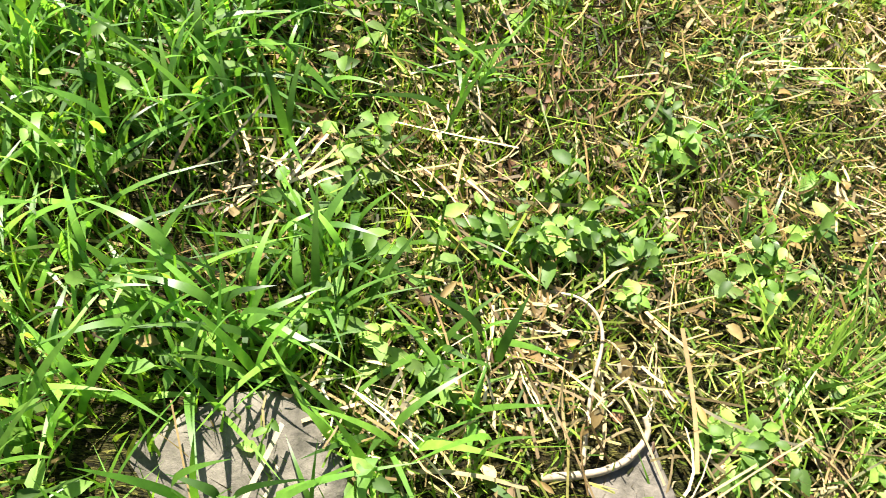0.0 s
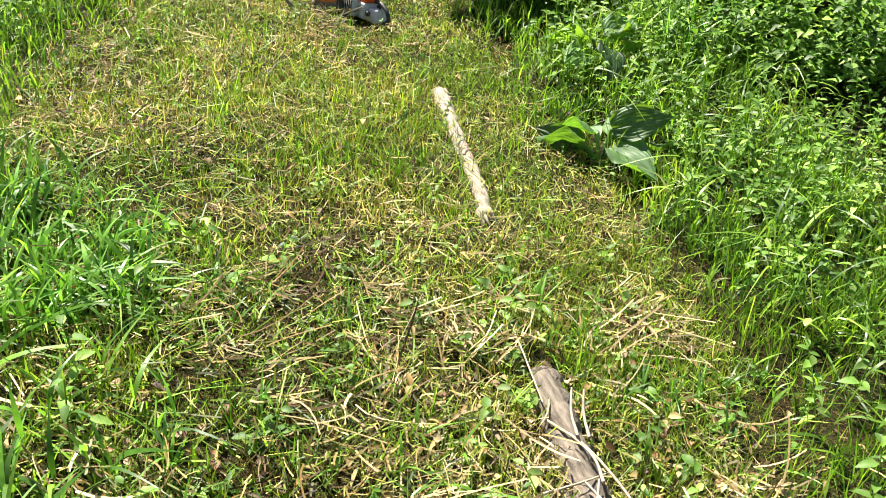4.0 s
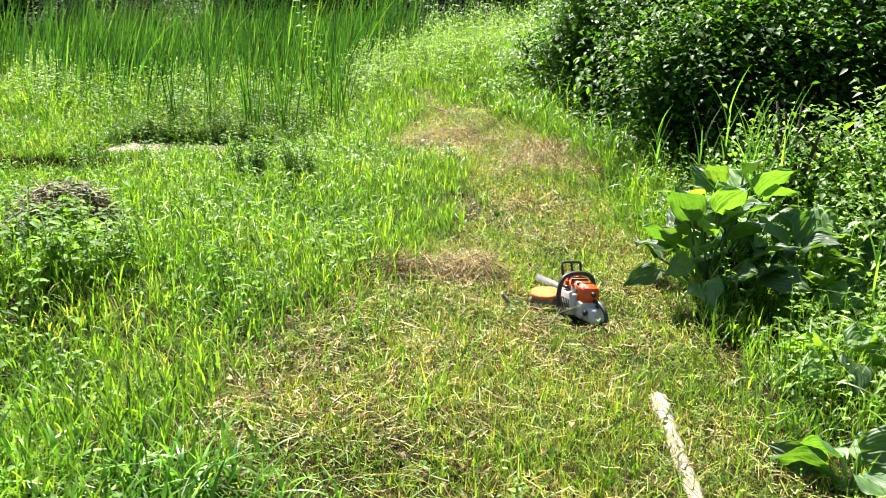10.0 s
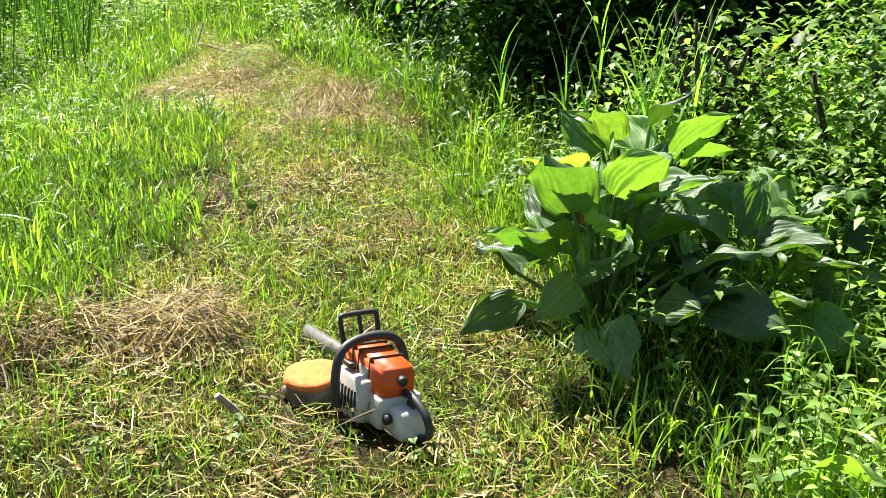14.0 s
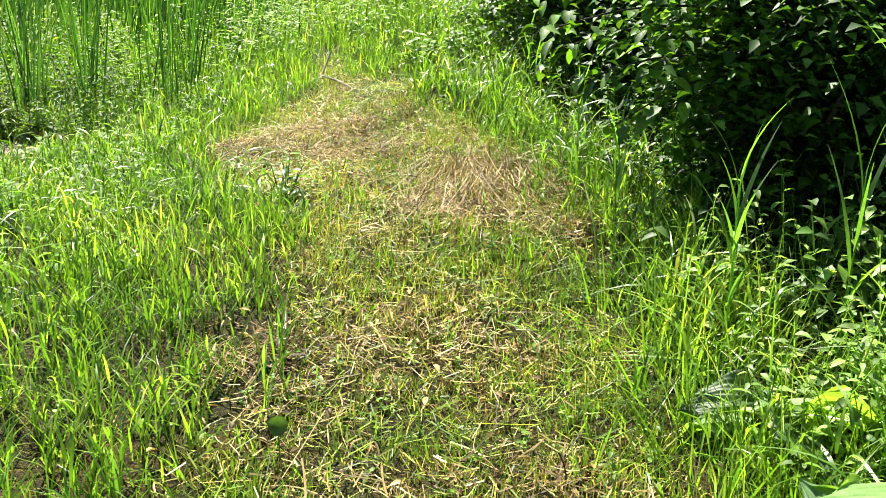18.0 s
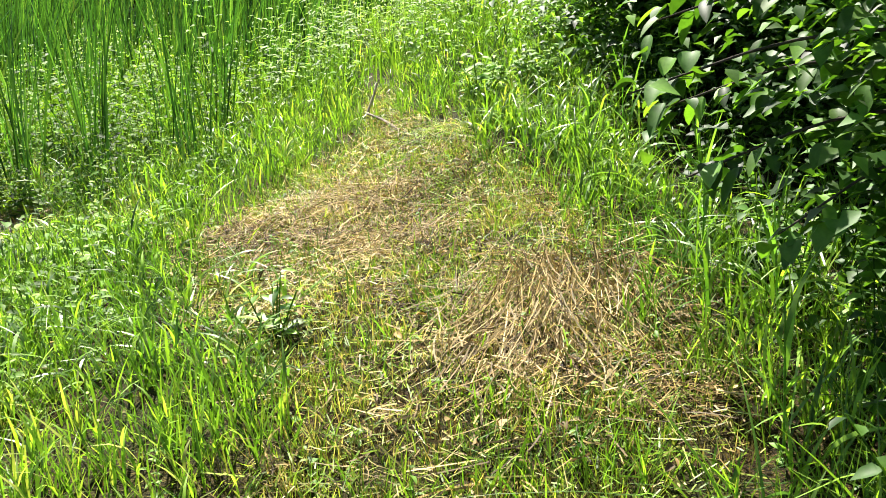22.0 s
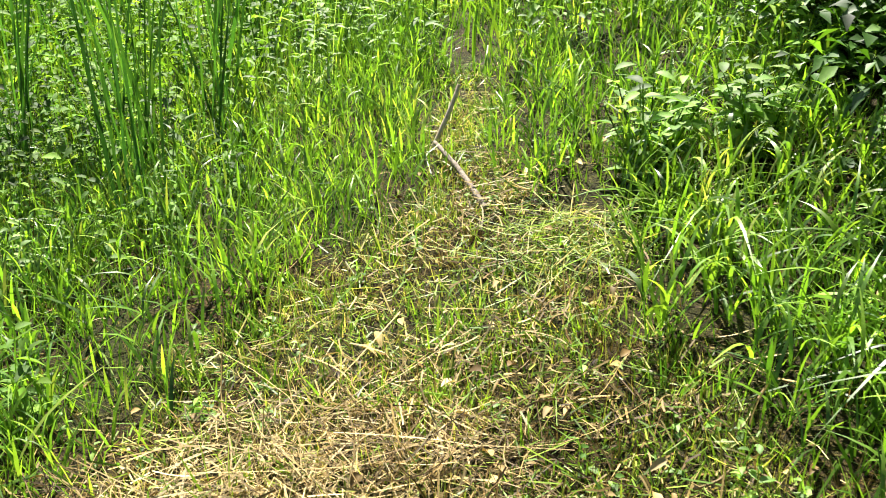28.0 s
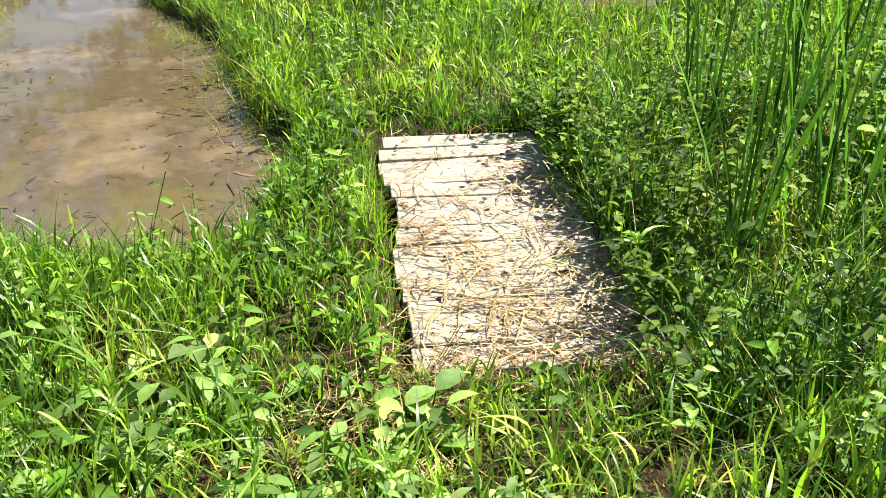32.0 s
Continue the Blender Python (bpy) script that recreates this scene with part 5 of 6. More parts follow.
for hx, hy in ((-1.62, 7.95), (-1.1, 7.05), (-1.45, 6.95), (-1.75, 7.25), (-1.25, 7.6), (-0.75, 7.7), (-1.95, 7.5), (-1.0, 7.85)):
    herb(hx, hy, 0.12 + 0.05 * random.random(), 4, 0.14, 0.5, 4, M_PALEWEED, "dock plant with broad pale leaves before the boardwalk")
herb(-1.15, 11.9, 2.1, 3, 0.13, 0.6, 22, M_WEED, "slender young sapling in the reeds", "sapling", "sapling")
herb(-1.7, 5.35, 0.58, 40, 0.075, 0.4, 15, M_WEED, "rounded leafy weed clump in the meadow")
herb(-1.25, 5.45, 0.5, 36, 0.075, 0.4, 14, M_WEED, "rounded leafy weed clump in the meadow")


def reed_grass(x, y, h, n, label="tall leafy reed-grass stem beside the path"):
    """A stiff stem with long blades leaving it one above the other, each a part."""
    base = empty("reed_grass", pose(x, y, ground_z(x, y)), label, "grass", "reed-grass stems")
    tip = Vector((random.uniform(-0.06, 0.06), random.uniform(-0.06, 0.06), h * 0.8))
    part("stem", tube([(0, 0, -0.02), tip * 0.5, tip], (0.004, 0.002), 5, 0, True, 1), M_BROAD, base)
    for k in range(n):
        t = 0.15 + 0.85 * k / (n - 1)
        az = k * 2.6 + random.uniform(-0.5, 0.5)
        out = np.array([[math.cos(az), math.sin(az), 0]])
        way = unit(out * random.uniform(0.25, 0.7) * (1.1 - 0.8 * t) + np.array([[0, 0, 1.0]]))
        am = random.uniform(0.15, 0.7) * (1.15 - 0.7 * t)
        root = np.array([list(tip * t)])
        v, f = strips(root, way, np.array([[-math.sin(az), math.cos(az), 0]]), out * am - np.array([[0, 0, am ** 1.5 * 0.7]]), h * random.uniform(0.35, 0.55), random.uniform(0.012, 0.019), 7, True, 1.8)
        part_data("leaf", mesh_of("leaf", v, f, M_BROAD), base)


for gx_, gy_, gh in ((1.72, 4.35, 0.85), (1.8, 4.5, 0.7), (2.05, 4.25, 0.9), (2.3, 4.4, 1.0), (2.25, 3.9, 0.95), (1.9, 3.7, 0.8), (2.5, 3.6, 1.0), (2.1, 3.45, 0.95), (2.2, 3.6, 1.0), (2.3, 3.4, 1.0), (2.4, 3.75, 1.05), (2.0, 3.35, 0.8), (2.15, 3.2, 0.85), (2.35, 3.55, 0.95), (2.1, 1.6, 0.8), (2.3, 1.2, 0.8), (2.0, 0.9, 0.7), (1.6, 5.3, 0.5), (1.75, 5.8, 0.55), (1.65, 6.3, 0.5), (1.85, 7.0, 0.6), (1.6, 7.6, 0.5), (1.5, 8.1, 0.5), (1.75, 8.4, 0.55)):
    reed_grass(gx_, gy_, gh, 8)


# ---- large leaves by the path ----
def big_leaf(length, width, curl, droop, seed):
    """A pleated oval leaf, rising from its stalk along +y."""
    bm = bmesh.new()
    rows, na, nb = [], 14, 44
    for i in range(na + 1):
        t = i / na
        w = width * 0.5 * (math.sin(math.pi * min(t * 0.93 + 0.07, 1) ** 0.8)) ** 0.75 if t < 1 else 0.004
        line = []
        for j in range(nb + 1):
            s = j / nb * 2 - 1
            pleat = (0.0026 * math.cos(s * 11 * math.pi) * math.sin(math.pi * min(t + 0.05, 1)) ** 0.6 - 0.012 * math.exp(-(s / 0.07) ** 2) * (1 - t)) * (length / 0.4)
            ruff = 0.08 * length * abs(s) ** 3 * math.sin(9 * t + 4 * s + seed)
            x = s * w
            y = length * t * (1 - 0.1 * s * s * t)
            z = curl * abs(s) * w + pleat + ruff - droop * length * t * t + 0.01 * noise.noise(Vector((s * 3, t * 5, seed)))
            line.append(bm.verts.new((x, y, z)))
        rows.append(line)
    for a, b in zip(rows, rows[1:]):
        for j in range(nb):
            bm.faces.new((a[j], a[j + 1], b[j + 1], b[j]))
    return bm


def cabbage(x, y, n, seed, spread, h, size, label, pitch=(40, 78)):
    """A crowd of great leaves on long stalks that turn round one root."""
    g = random.Random(seed)
    plant = empty("skunk_cabbage", pose(x, y, ground_z(x, y)), label, "plant")
    for k in range(n):
        u = (k + 0.5) / n
        a = radians(k * 137.5 + g.uniform(-25, 25))
        reach = spread * math.sqrt(u) * g.uniform(0.7, 1.05)
        tip = Vector((reach * math.cos(a), reach * math.sin(a), h * (1 - 0.75 * u) * g.uniform(0.75, 1.1) + 0.04))
        part("stalk", tube([(0, 0, -0.03), tip * 0.5 + Vector((0, 0, 0.06 * h)), tip], (0.012, 0.007), 6, 0, True, 2), M_CABBAGE, plant, "thick pale green stalk")
        ln = size * g.uniform(0.72, 1.15)
        r = radians(g.uniform(*pitch) * (1 - u) + g.uniform(-25, 40) * u)
        d = Vector((math.cos(a) * math.cos(r), math.sin(a) * math.cos(r), math.sin(r)))
        ob = part("leaf", big_leaf(ln, ln * g.uniform(0.62, 0.8), g.uniform(0.05, 0.4), g.uniform(0.1, 0.5), k * 1.7), M_DEAD if g.random() < 0.04 else M_CABBAGE, plant)
        side = d.cross(Vector((0, 0, 1))).normalized()
        m = Matrix((side, d, side.cross(d))).transposed().to_4x4()
        ob.matrix_local = Matrix.Translation(tip) @ m @ pose(0, 0, 0, 0, g.uniform(-50, 50), g.uniform(-35, 35))


cabbage(1.5, 2.5, 30, 3, 0.38, 0.54, 0.3, "large skunk cabbage with broad ribbed leaves")
cabbage(1.76, 2.8, 20, 7, 0.32, 0.72, 0.3, "tall skunk cabbage lit through its upper leaves")
cabbage(2.05, 2.45, 16, 4, 0.3, 0.4, 0.27, "skunk cabbage with broad crumpled leaves")
cabbage(2.4, 2.7, 12, 8, 0.25, 0.45, 0.26, "skunk cabbage behind the large rosette")
cabbage(1.3, 0.25, 7, 5, 0.12, 0.16, 0.26, "young skunk cabbage with ribbed grey-green leaves", (0, 35))
cabbage(1.75, 1.2, 7, 6, 0.15, 0.22, 0.28, "skunk cabbage half hidden in weeds", (5, 40))
cabbage(1.72, 3.95, 5, 9, 0.1, 0.12, 0.3, "pale low skunk cabbage leaf by the path", (5, 30))


# ---- cattails ----
def cattails(name, x, y, h, label, w=(0.008, 0.014), kind="stuff"):
    n = len(x)
    root = np.stack([x, y, np.maximum(land(x, y), WATER_Z - 0.1 - 0.9 * (y > 20)) - 0.03], 1)
    az = RNG.uniform(0, 6.28, n)
    out = np.stack([np.cos(az), np.sin(az), 0 * az], 1)
    way = unit(out * RNG.uniform(0.0, 0.2, n)[:, None] + np.array([0.07, 0, 1.0]))
    am = 0.3 * RNG.random(n) ** 3
    bend = out * am[:, None] - np.array([0, 0, 1.0]) * (am * 0.4)[:, None] + np.array([1.0, 0, -0.15]) * RNG.uniform(0.0, 0.2, n)[:, None]
    tw = RNG.uniform(0, 6.28, n)
    v, f = strips(root, way, np.stack([np.cos(tw), np.sin(tw), 0 * tw], 1), bend, RNG.uniform(h[0], h[1], n) * (0.8 + 0.35 * ripple(0.8 * x, 1.1 * y)) * (0.6 + 0.45 * RNG.random(n) ** 0.5), RNG.uniform(*w, n), 5, True, 2.5)
    return sheet(name, mesh_of(name, v, f, M_REED), label, "cattails", kind)


def reed_keep(x, y):
    """The bed runs from the deck's far side out to the lake."""
    edge = np.interp(y, [9, 11, 13, 16, 20, 26], [-1.4, -1.3, -0.9, -0.5, 0.5, 1.5])
    low = np.interp(x, [-16, -8, -6, -4.5, -3, -1], [17.0, 17.5, 13.0, 11.2, 10.6, 9.6])
    return smooth(0.3, -0.3, x - edge) * smooth(-0.3, 0.5, y - low) * np.clip(0.35 + 1.1 * ripple(1.1 * x, 1.1 * y) + 0.5 * ripple(4 * x, 4 * y), 0.04, 1)


rx, ry = scatter(-16, 1.5, 9.5, 25, 105, lambda x, y: reed_keep(x, y) * np.interp(y, [10, 12.5, 15], [0.03, 0.16, 0.9]))
cattails("cattail_bed", rx, ry, (1.7, 2.7), "dense green cattail bed in the marsh", (0.016, 0.032))
rx, ry = scatter(-5, 9, 20, 27, 9, lambda x, y: 1 + 0 * x)
cattails("cattail_bed", rx, ry, (1.6, 2.3), "dark cattails along the far pond", (0.015, 0.03))
def cattail_clump(x, y, n, h):
    """A few tall leaves from one root, each a part."""
    base = empty("cattail_clump", pose(x, y, ground_z(x, y)), "tall green cattail clump beside the path", "cattails", "cattail clumps")
    for k in range(n):
        a, s = random.uniform(0, 6.28), random.uniform(0, 6.28)
        out = np.array([[math.cos(a), math.sin(a), 0]])
        way = unit(out * random.uniform(0.02, 0.2) + np.array([[0.02, 0, 1.0]]))
        am = 0.35 * random.random() ** 3
        root = np.array([[random.gauss(0, 0.06), random.gauss(0, 0.06), -0.03]])
        v, f = strips(root, way, np.array([[math.cos(s), math.sin(s), 0]]), out * am - np.array([[0, 0, am * 0.4]]), h * random.uniform(0.65, 1.05), random.uniform(0.01, 0.018), 7, True, 2.5)
        part_data("leaf", mesh_of("leaf", v, f, M_REED), base)


for cx, cy, cn, ch in ((-1.0, 9.65, 14, 1.6), (-2.05, 9.2, 12, 1.5), (-1.72, 9.6, 18, 1.8), (-1.28, 10.15, 18, 1.8), (-1.0, 10.6, 14, 1.7), (-2.2, 9.7, 20, 1.9), (-2.7, 9.9, 18, 1.9), (-1.9, 10.3, 16, 1.9), (-3.2, 9.8, 12, 1.7)):
    cattail_clump(cx, cy, cn, ch)

n = 1100
px, py = RNG.uniform(-6.5, -2.9, n), RNG.uniform(6.3, 8.1, n)
ok = (inside(POND, px, py) < -0.04) & (RNG.random(n) < smooth(-1.0, 0.0, inside(POND, px, py)))
px, py = px[ok], py[ok]
az = RNG.uniform(0, 6.28, len(px))
v, f = strips(np.stack([px, py, np.full(len(px), WATER_Z + 0.006)], 1), np.stack([np.cos(az), np.sin(az), 0 * az], 1), np.stack([-np.sin(az), np.cos(az), 0 * az], 1), RNG.normal(0, 0.4, (len(px), 3)) * np.array([1, 1, 0]), 0.015 + 0.13 * RNG.random(len(px)) ** 3, RNG.uniform(0.003, 0.011, len(px)), 3, False)
sheet("floating_debris", mesh_of("floating_debris", v, f, M_SODDEN), "dark sodden stalks and scum floating on the pond", "debris")
tx, ty = RNG.uniform(-6.5, -2.9, 900), RNG.uniform(6.3, 8.1, 900)
d = inside(POND, tx, ty)
ok = (d < 0) & (RNG.random(900) < smooth(-0.55, 0.0, d) * 0.5)
v, f = blades_at(np.repeat(tx[ok], 4) + RNG.normal(0, 0.02, 4 * ok.sum()), np.repeat(ty[ok], 4) + RNG.normal(0, 0.02, 4 * ok.sum()), 0.32, 0.006, 0.5, 0.6, 4)
sheet("water_grass", mesh_of("water_grass", v, f, M_MOWN), "thin grass standing in the shallow pond margin", "grass")

# drift log in the marsh
part_log = tagged(part("drift_log", tube([(0, 0, 0), (0.7, 0.1, 0.08), (1.5, 0.0, 0.02)], (0.07, 0.045), 9, 0.25), M_DRYWOOD, None), "bleached forked branch lying in the pond", "log")
part_log.matrix_world = pose(-9.75, 16.2, WATER_Z + 0.06)
fork = part("fork", tube([(0.25, 0.02, 0.05), (0.32, -0.4, 0.0), (0.42, -0.75, -0.08)], (0.06, 0.03), 8, 0.25), M_DRYWOOD, part_log)


# ---- cut sticks at the path end ----
def stick(a, b, r, material, label):
    za, zb = ground_z(a[0], a[1]) + a[2], ground_z(b[0], b[1]) + b[2]
    ob = part("stick", tube([(0, 0, 0), ((b[0] - a[0]) * 0.5 + 0.01, (b[1] - a[1]) * 0.5, (zb - za) * 0.5 + 0.01), (b[0] - a[0], b[1] - a[1], zb - za)], (r, r * 0.7), 7, 0.2), material, None)
    ob.matrix_world = pose(a[0], a[1], za)
    tagged(ob, label, "stick")


stick((0.17, 9.9, 0.0), (0.27, 10.05, 0.22), 0.012, M_PALEWOOD, "pale dry stick standing in grass")
stick((0.46, 9.16, 0.03), (0.2, 9.8, 0.07), 0.012, M_BARK, "brown cut stick leaning in grass")


def dead_stalk(points, r, label):
    """A bent dead stem that rests on the earth by its first point."""
    x, y = points[0][0], points[0][1]
    z0 = ground_z(x, y)
    ob = part("dead_stalk", tube([(px - x, py - y, ground_z(px, py) + pz - z0) for px, py, pz in points], (r, r * 0.55), 7, 0.2), M_PALEWOOD, None)
    ob.matrix_world = pose(x, y, z0)
    tagged(ob, label, "stalk")


dead_stalk([(-0.71, -2.87, 0.0), (-0.7, -2.76, 0.05), (-0.67, -2.66, 0.08), (-0.7, -2.6, 0.08), (-0.76, -2.57, 0.03)], 0.0042, "pale bent dead stalk arching over the earth")
dead_stalk([(-0.78, -2.9, 0.0), (-0.66, -2.88, 0.02), (-0.6, -2.82, 0.04), (-0.61, -2.79, 0.05)], 0.008, "pale curled root on the earth")
for ex_, ey_, turn in ((-0.86, -2.74, 1.75), (-0.9, -2.72, 1.95), (-0.83, -2.76, 1.6), (-0.88, -2.66, 2.3), (-0.8, -2.8, 1.3)):
    dead_stalk([(ex_, ey_, 0.0), (ex_ + 0.06 * math.cos(turn), ey_ + 0.06 * math.sin(turn), 0.03), (ex_ + 0.13 * math.cos(turn), ey_ + 0.13 * math.sin(turn), 0.035)], 0.0035, "straw-coloured dead stem lying in weeds")
dead_stalk([(0.2, -1.55, 0.06), (0.26, -1.7, 0.1), (0.29, -1.95, 0.1), (0.25, -2.2, 0.08)], 0.005, "peeled pale branch lying along the log")
dead_stalk([(0.06, -1.82, 0.04), (0.16, -1.84, 0.1), (0.28, -1.78, 0.08)], 0.004, "peeled pale branch across the log")
dead_stalk([(0.3, -1.05, 0.02), (0.25, -1.25, 0.07), (0.21, -1.5, 0.08)], 0.004, "peeled pale branch beyond the log end")


def round_leaf(x, y, z, r):
    """A single cupped round leaf on a short stalk."""
    plant = empty("round_leaf_plant", pose(x, y, ground_z(x, y)), "single bright green round leaf on the mown path", "plant")
    rise = z - ground_z(x, y)
    part("stalk", tube([(0, 0.01, -0.01), (0.004, 0, rise * 0.5), (0, 0, rise)], 0.0018, 5, 0, True, 1), M_PALEWEED, plant)
    bm = bmesh.new()
    rings = [[bm.verts.new((0, 0, 0))]]
    for q in range(1, 5):
        rings.append([bm.verts.new((r * q / 4 * math.cos(a) * (1 + 0.06 * math.sin(3 * a)), r * q / 4 * math.sin(a), 0.3 * r * (q / 4) ** 2 + 0.05 * r * math.sin(2 * a) * q / 4)) for a in [2 * math.pi * j / 16 for j in range(16)]])
    for j in range(16):
        bm.faces.new((rings[0][0], rings[1][j], rings[1][(j + 1) % 16]))
        for q in range(1, 4):
            bm.faces.new((rings[q][j], rings[q + 1][j], rings[q + 1][(j + 1) % 16], rings[q][(j + 1) % 16]))
    part("leaf", bm, M_PALEWEED, plant).matrix_local = pose(0, 0, rise, 55, 8, 10)


round_leaf(0.33, 3.82, 0.12, 0.026)


# ---- bushes ----
def bush(x, y, rx_, ry_, h, clusters, per, leaf, material, label, name="bush", low=0.0, shape=0.62, seed=1, spread=0.16, skirt=0.3, fine=False, inner=0):
    """A shrub: curved limbs and a ragged crown of leaf sprays."""
    g = np.random.default_rng(seed)
    z0 = ground_z(x, y)
    base = empty(name, pose(x, y, z0), label, "bush")
    limbs = []
    for k in range(9):
        a = 2 * math.pi * k / 9 + g.uniform(-0.3, 0.3)
        q = g.uniform(0.4, 0.95)
        top = (rx_ * q * math.cos(a) * 0.8, ry_ * q * math.sin(a) * 0.8, h * g.uniform(0.55, 0.9))
        limbs.append(part("limb", tube([(0.1 * math.cos(a), 0.1 * math.sin(a), -0.05), (top[0] * 0.4, top[1] * 0.4, top[2] * 0.55), top], (0.028, 0.008), 5, 0.2, True, 1), M_TRUNK, base))
    d = unit(g.normal(0, 1, (clusters, 3)))
    d[:, 2] = np.abs(d[:, 2]) * 1.0
    lump = 0.78 + 0.3 * np.sin(5 * d[:, 0] + seed) * np.cos(4 * d[:, 1] + 2 * seed) + 0.15 * g.normal(0, 1, clusters)
    rad = lump * g.random(clusters) ** 0.28
    c = d * rad[:, None] * np.array([rx_, ry_, h * 0.95])
    c[:, 2] += low * h + 0.05
    low_ones = g.random(clusters) < skirt
    c[low_ones, 2] *= g.random(low_ones.sum())
    k = np.repeat(np.arange(clusters), per)
    p = c[k] + g.normal(0, spread, (len(k), 3)) * np.array([1, 1, 0.6])
    p[:, 2] = np.maximum(p[:, 2], 0.03)
    size = leaf * g.uniform(0.6, 1.25, len(k))
    v, f = leaves_at(p, size, size * shape, (-0.5, 0.45), 3 if fine else 2 if leaf < 0.2 else 1, 0.16)
    part_data("crown", mesh_of("crown", v, f, material), base)
    # Extra leaves within the crown, added only to keep light out.
    if inner:
        q = unit(g.normal(0, 1, (inner, 3))) * (0.72 * g.random(inner) ** 0.4)[:, None] * np.array([rx_, ry_, h * 0.9])
        q[:, 2] = np.maximum(np.abs(q[:, 2]) + low * h * g.random(inner), 0.1)
        wide = g.uniform(0.05, 0.09, inner)
        v, f = leaves_at(q, wide, wide * 0.8, (-0.5, 0.4), 2, 0.16)
        part_data("inner_foliage", mesh_of("inner_foliage", v, f, material), base, "inner leaves added to block the sun")
    return base


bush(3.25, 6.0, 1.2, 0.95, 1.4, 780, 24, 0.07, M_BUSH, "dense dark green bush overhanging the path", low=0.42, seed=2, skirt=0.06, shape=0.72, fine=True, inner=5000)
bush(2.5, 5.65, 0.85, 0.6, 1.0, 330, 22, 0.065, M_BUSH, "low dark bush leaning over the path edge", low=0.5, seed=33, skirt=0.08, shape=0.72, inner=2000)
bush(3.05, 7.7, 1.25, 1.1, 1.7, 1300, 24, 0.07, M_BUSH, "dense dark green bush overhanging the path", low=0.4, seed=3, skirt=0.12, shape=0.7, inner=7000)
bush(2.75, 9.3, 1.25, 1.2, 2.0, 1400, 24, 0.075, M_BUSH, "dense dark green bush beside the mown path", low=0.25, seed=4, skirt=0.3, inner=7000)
bush(3.15, 3.4, 1.0, 1.1, 1.15, 640, 24, 0.06, M_VINE, "leafy bramble-like bush beside the path", seed=5)
bush(3.3, 1.5, 1.1, 1.1, 0.8, 480, 24, 0.06, M_VINE, "leafy bush at the wood edge", seed=6)
bush(2.6, 4.4, 0.45, 0.5, 0.75, 60, 20, 0.06, M_VINE, "sprawling vine before the dark bush", seed=30)
bush(2.6, 3.75, 0.42, 0.42, 1.15, 110, 18, 0.06, M_VINE, "pale leafy shrub before the dark bush", seed=31)
# Bushes at y 6.8 and 9.8 are raised, mostly unseen, to cast shade.
bush(4.6, 6.8, 1.5, 2.0, 3.8, 520, 16, 0.13, M_BUSH, "tall dark bush added to back and shade the path bushes", seed=7, inner=2500)
bush(4.6, 3.2, 1.5, 2.0, 1.9, 420, 16, 0.13, M_BUSH, "tall dark bush added to back and shade the path bushes", seed=8)
bush(4.6, 9.8, 1.6, 1.8, 3.8, 480, 16, 0.13, M_BUSH, "tall dark bush added to back and shade the path bushes", seed=9, inner=2500)
bush(3.2, 11.2, 1.2, 1.4, 2.5, 420, 22, 0.09, M_BUSH, "dense green bush at the end of the path", seed=21)
bush(3.5, 13.4, 1.3, 1.5, 2.5, 380, 22, 0.1, M_BUSH, "dense green bush at the end of the path", seed=22)
bush(1.85, 10.6, 0.5, 0.6, 0.85, 200, 16, 0.07, M_VINE, "pale green willow shrub at the path edge", shape=0.5, seed=10)
bush(2.9, 11.3, 0.9, 0.9, 1.3, 260, 16, 0.08, M_VINE, "pale green willow shrub at the path edge", shape=0.4, seed=11)
bush(-10.9, 11.9, 0.85, 0.85, 1.2, 240, 16, 0.11, M_WEED, "leafy shrub at the marsh edge", seed=12, shape=0.4)
# Dark mass put in for tall reeds that stand in shadow.
bush(-12.9, 16.6, 1.3, 1.3, 2.3, 300, 16, 0.12, M_BUSH, "dark shrub standing in for shaded reeds at the marsh edge", seed=14, inner=900)
bush(-15.8, 21.5, 2.4, 2.4, 4.2, 420, 16, 0.13, M_WEED, "tall shrub at the marsh edge", seed=13)

# sprays of large leaves reaching over the path
for k, (tip, root) in enumerate((((1.26, 5.66, 0.95), (2.3, 5.75, 1.05)), ((1.4, 5.58, 0.74), (2.3, 5.7, 0.85)), ((1.36, 5.8, 1.12), (2.3, 5.8, 1.2)), ((1.62, 5.5, 0.6), (2.3, 5.6, 0.8)), ((1.4, 5.95, 0.85), (2.3, 5.9, 0.95)), ((1.5, 5.7, 1.3), (2.3, 5.8, 1.3)))):
    spray = empty("overhanging_branch", pose(*root), "leafy branch reaching out over the path", "branch", "overhanging branches")
    end = Vector(tip) - Vector(root)
    part("twig", tube([(0, 0, 0), end * 0.5 + Vector((0, 0.03, 0.09)), end], (0.008, 0.002), 5, 0, True, 2), M_TRUNK, spray)
    n = 30
    t = np.linspace(0.3, 1.0, n)
    line = t[:, None] * np.array(end) + np.array([0, 0.12, 0.36]) * (t * (1 - t))[:, None] * 0.5
    aim = math.atan2(end.y, end.x) + np.where(np.arange(n) % 2, 0.9, -0.9) + RNG.normal(0, 0.4, n)
    v, f = leaves_at(line + RNG.normal(0, 0.05, (n, 3)), RNG.uniform(0.045, 0.09, n), RNG.uniform(0.032, 0.066, n), (-0.9, 0.15), 6, 0.22, aim, 0.4)
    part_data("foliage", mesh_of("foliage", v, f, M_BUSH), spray)


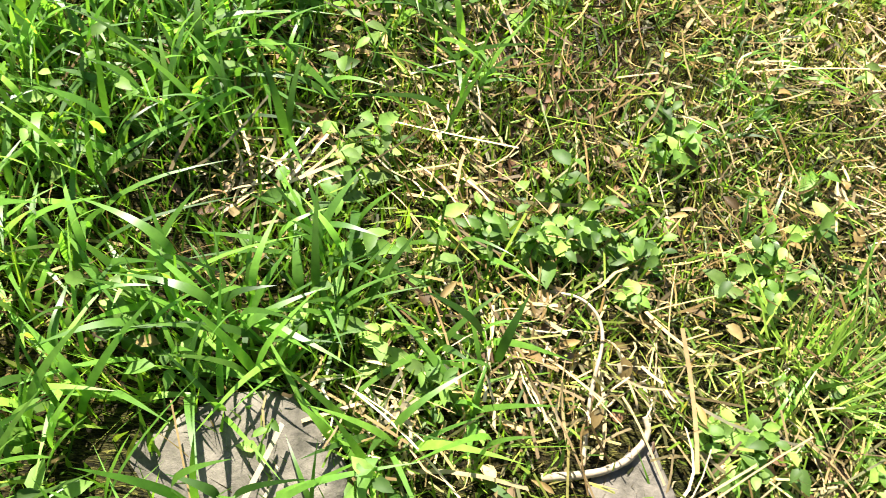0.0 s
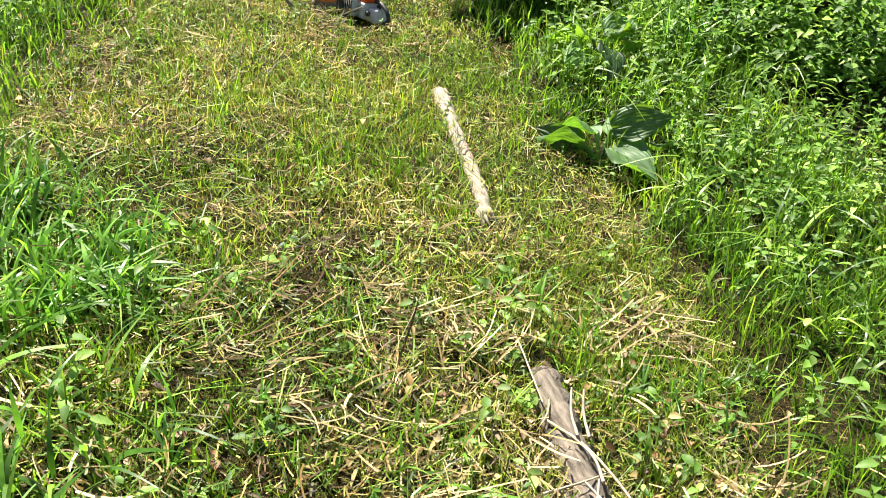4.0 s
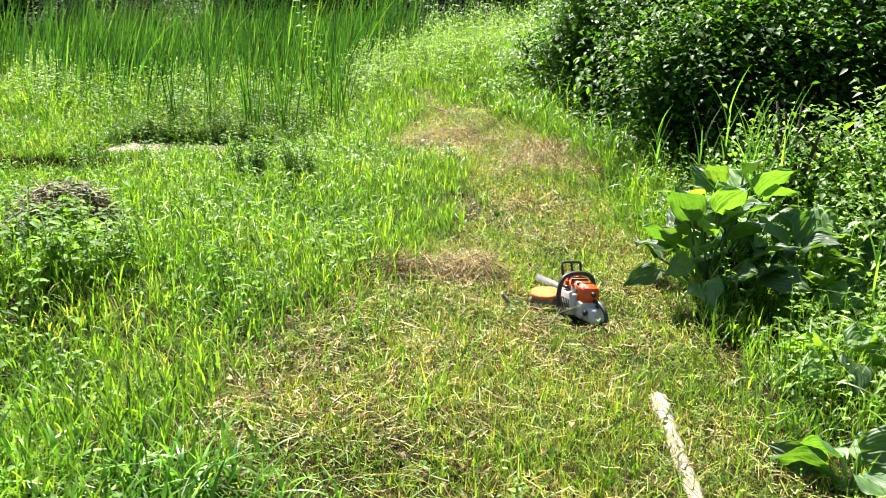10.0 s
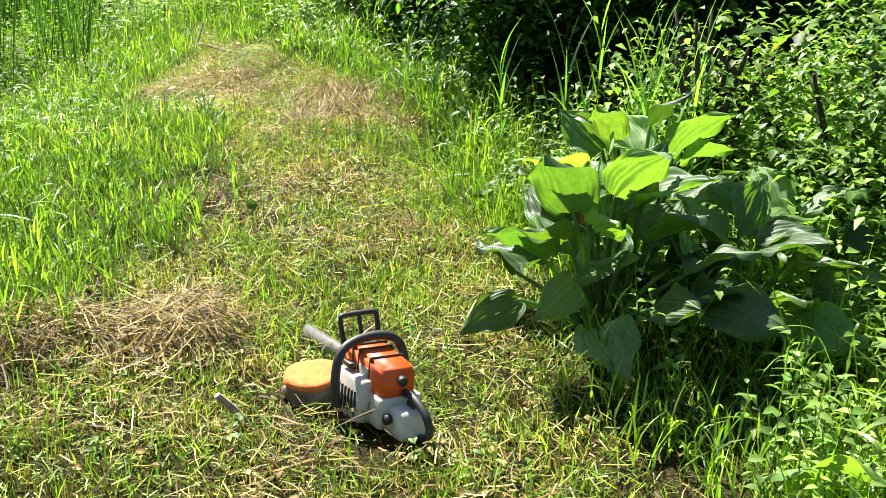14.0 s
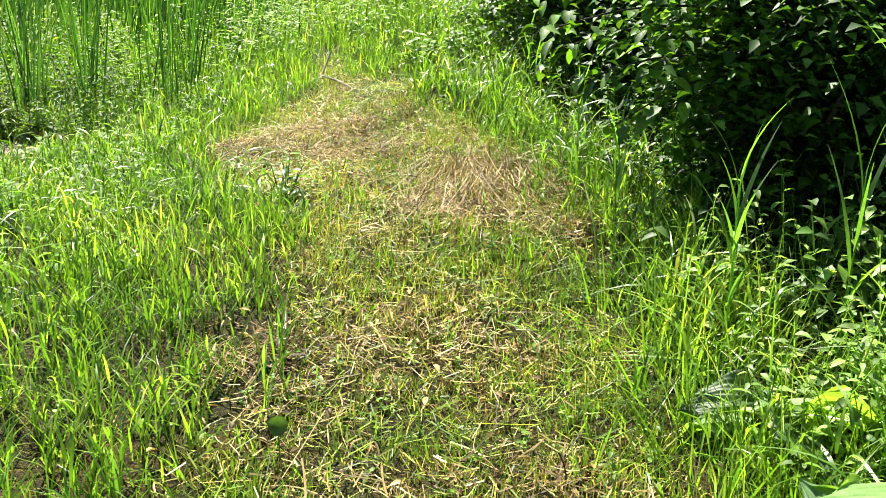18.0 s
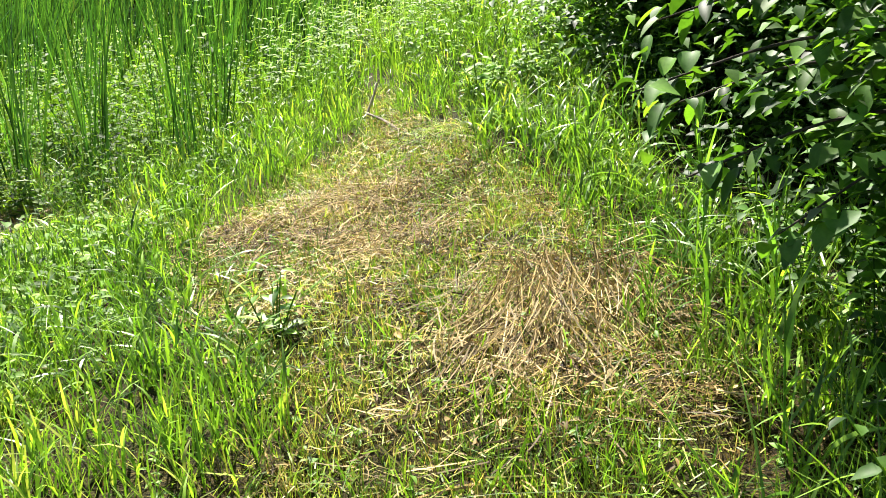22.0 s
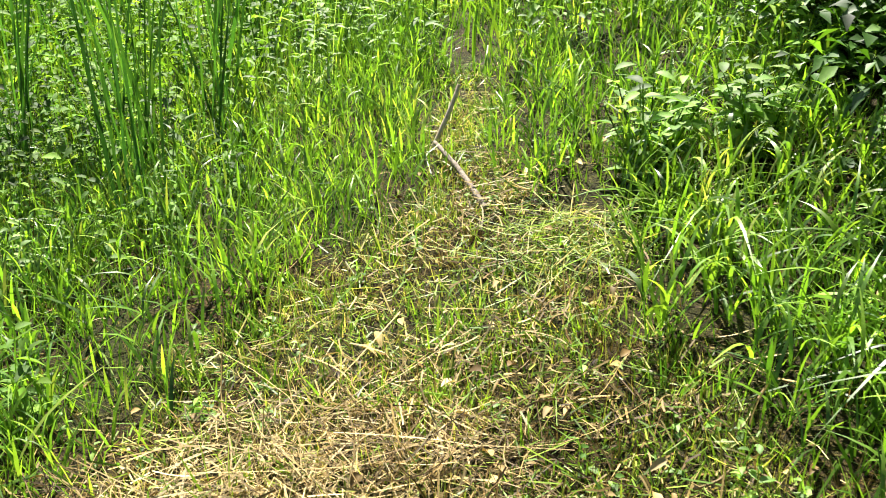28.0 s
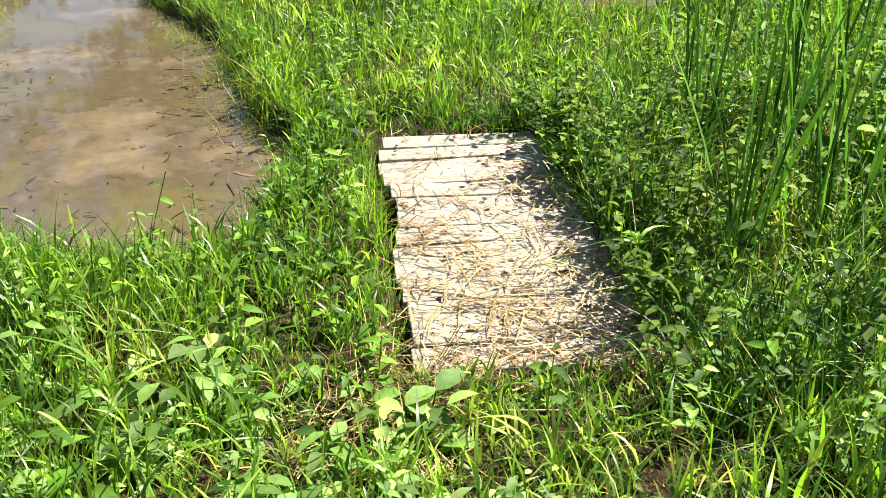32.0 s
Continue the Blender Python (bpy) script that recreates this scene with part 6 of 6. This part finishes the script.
# ---- far trees ----
def tree(x, y, h, spread, seed, material, label, leaf=0.38, n=5500):
    g = np.random.default_rng(seed)
    z0 = ground_z(x, y)
    base = empty("tree", pose(x, y, z0), label, "tree")
    part("trunk", tube([(0, 0, -0.3), (0.1, 0.05, h * 0.35), (0.25 * math.sin(seed), 0.1, h * 0.9)], (0.2 + 0.012 * h, 0.05), 8, 0.1), M_TRUNK, base)
    for k in range(6):
        a, q = g.uniform(0, 6.28), g.uniform(0.3, 0.7)
        part("limb", tube([(0.1, 0, h * q), (spread * 0.4 * math.cos(a), spread * 0.4 * math.sin(a), h * (q + 0.1)), (spread * 0.8 * math.cos(a), spread * 0.8 * math.sin(a), h * (q + 0.14))], (0.09, 0.02), 5, 0, True, 1), M_TRUNK, base)
    cl = n // 18
    d = unit(g.normal(0, 1, (cl, 3)))
    c = d * (g.random(cl) ** 0.4 * (0.8 + 0.35 * np.sin(4 * d[:, 0] + 3 * d[:, 2] + seed)))[:, None] * np.array([spread, spread, h * 0.5]) + np.array([0, 0, h * 0.47])
    k = np.repeat(np.arange(cl), 18)
    p = c[k] + g.normal(0, 0.4, (len(k), 3)) * np.array([1, 1, 0.5])
    size = leaf * g.uniform(0.5, 1.2, len(k))
    v, f = leaves_at(p, size, size * 0.7, (-0.5, 0.4), 1, 0.15)
    part_data("crown", mesh_of("crown", v, f, material), base)


for k in range(15):
    tree(-32 + 4.3 * k + 1.5 * math.sin(k * 2.3), 42 + 3 * math.sin(k * 1.7), 10 + 2 * math.sin(k * 3.1), 3.4, 40 + k, M_TREE, "tall dark tree on the far pond shore", 0.34, 5600)
for k in range(19):
    tree(-38 + 4.2 * k, 52 + 3 * math.cos(k * 1.9), 13 + 2 * math.cos(k), 4.6, 70 + k, M_TREE, "tall dark tree of the wood behind the pond", 0.75, 2200)
for k in range(14):
    bush(-24 + 2.6 * k + math.sin(k * 5), 39 + 0.8 * math.sin(k * 2.7), 1.9, 1.6, 2.4 + 1.1 * math.sin(k * 4), 240, 14, 0.14, M_GREY, "silvery shrub on the far shore", seed=100 + k, spread=0.3)
for k in range(4):
    bush(-12.5 + 2.9 * k, 38 + 0.4 * k, 2.0, 1.4, 6.4 + 0.8 * math.sin(k * 2), 620, 16, 0.15, M_GREY, "tall silvery willow on the far shore", seed=180 + k, spread=0.3)
# Dark row added to close the shaded gaps under the trees.
for k in range(13):
    bush(-34 + 5.2 * k, 46.5 + math.sin(k * 2.1), 3.8, 2.2, 6.5 + math.sin(k * 3), 340, 14, 0.5, M_TREE, "dark undergrowth added to fill the shade below the far trees", seed=200 + k, spread=0.5)
for k in range(7):
    tree(9 + 1.5 * math.sin(k * 2), -3 + 5 * k, 9 + math.sin(k), 3.2, 120 + k, M_TREE, "dark tree of the wood beside the path", 0.4, 2000)
for k in range(7):
    tree(-20 - 2 * math.sin(k * 2), -4 + 6 * k, 9 + math.sin(k), 3.2, 140 + k, M_TREE, "dark tree beyond the marsh", 0.36, 3000)
for k in range(5):
    tree(-14 + 6 * k, -16 + 2 * math.sin(k * 3), 10, 3.6, 160 + k, M_TREE, "tree behind the clearing", 1.0, 600)

# the rough grass that goes on beyond the meadow
beyond = lambda x, y: np.where((y < -4.3) | (x < -8.6) | (x > 4.3) | ((y < -0.4) & (x < -1.7)) | ((y < -2.2) & (x > 1.9)) | ((y > 12) & (x < -1.5)), np.clip(0.6 + 0.6 * ripple(0.7 * x, 0.7 * y) + 0.5 * ripple(2.3 * x, 2.3 * y), 0.08, 1), 0)
field("rough_grass", scatter(-16, 11, -11, 21, 230, beyond), (0.14, 0.4), (0.03, 0.07), M_GRASS, "rough grass on the open ground round the meadow", 0.6, 0.6, 2)
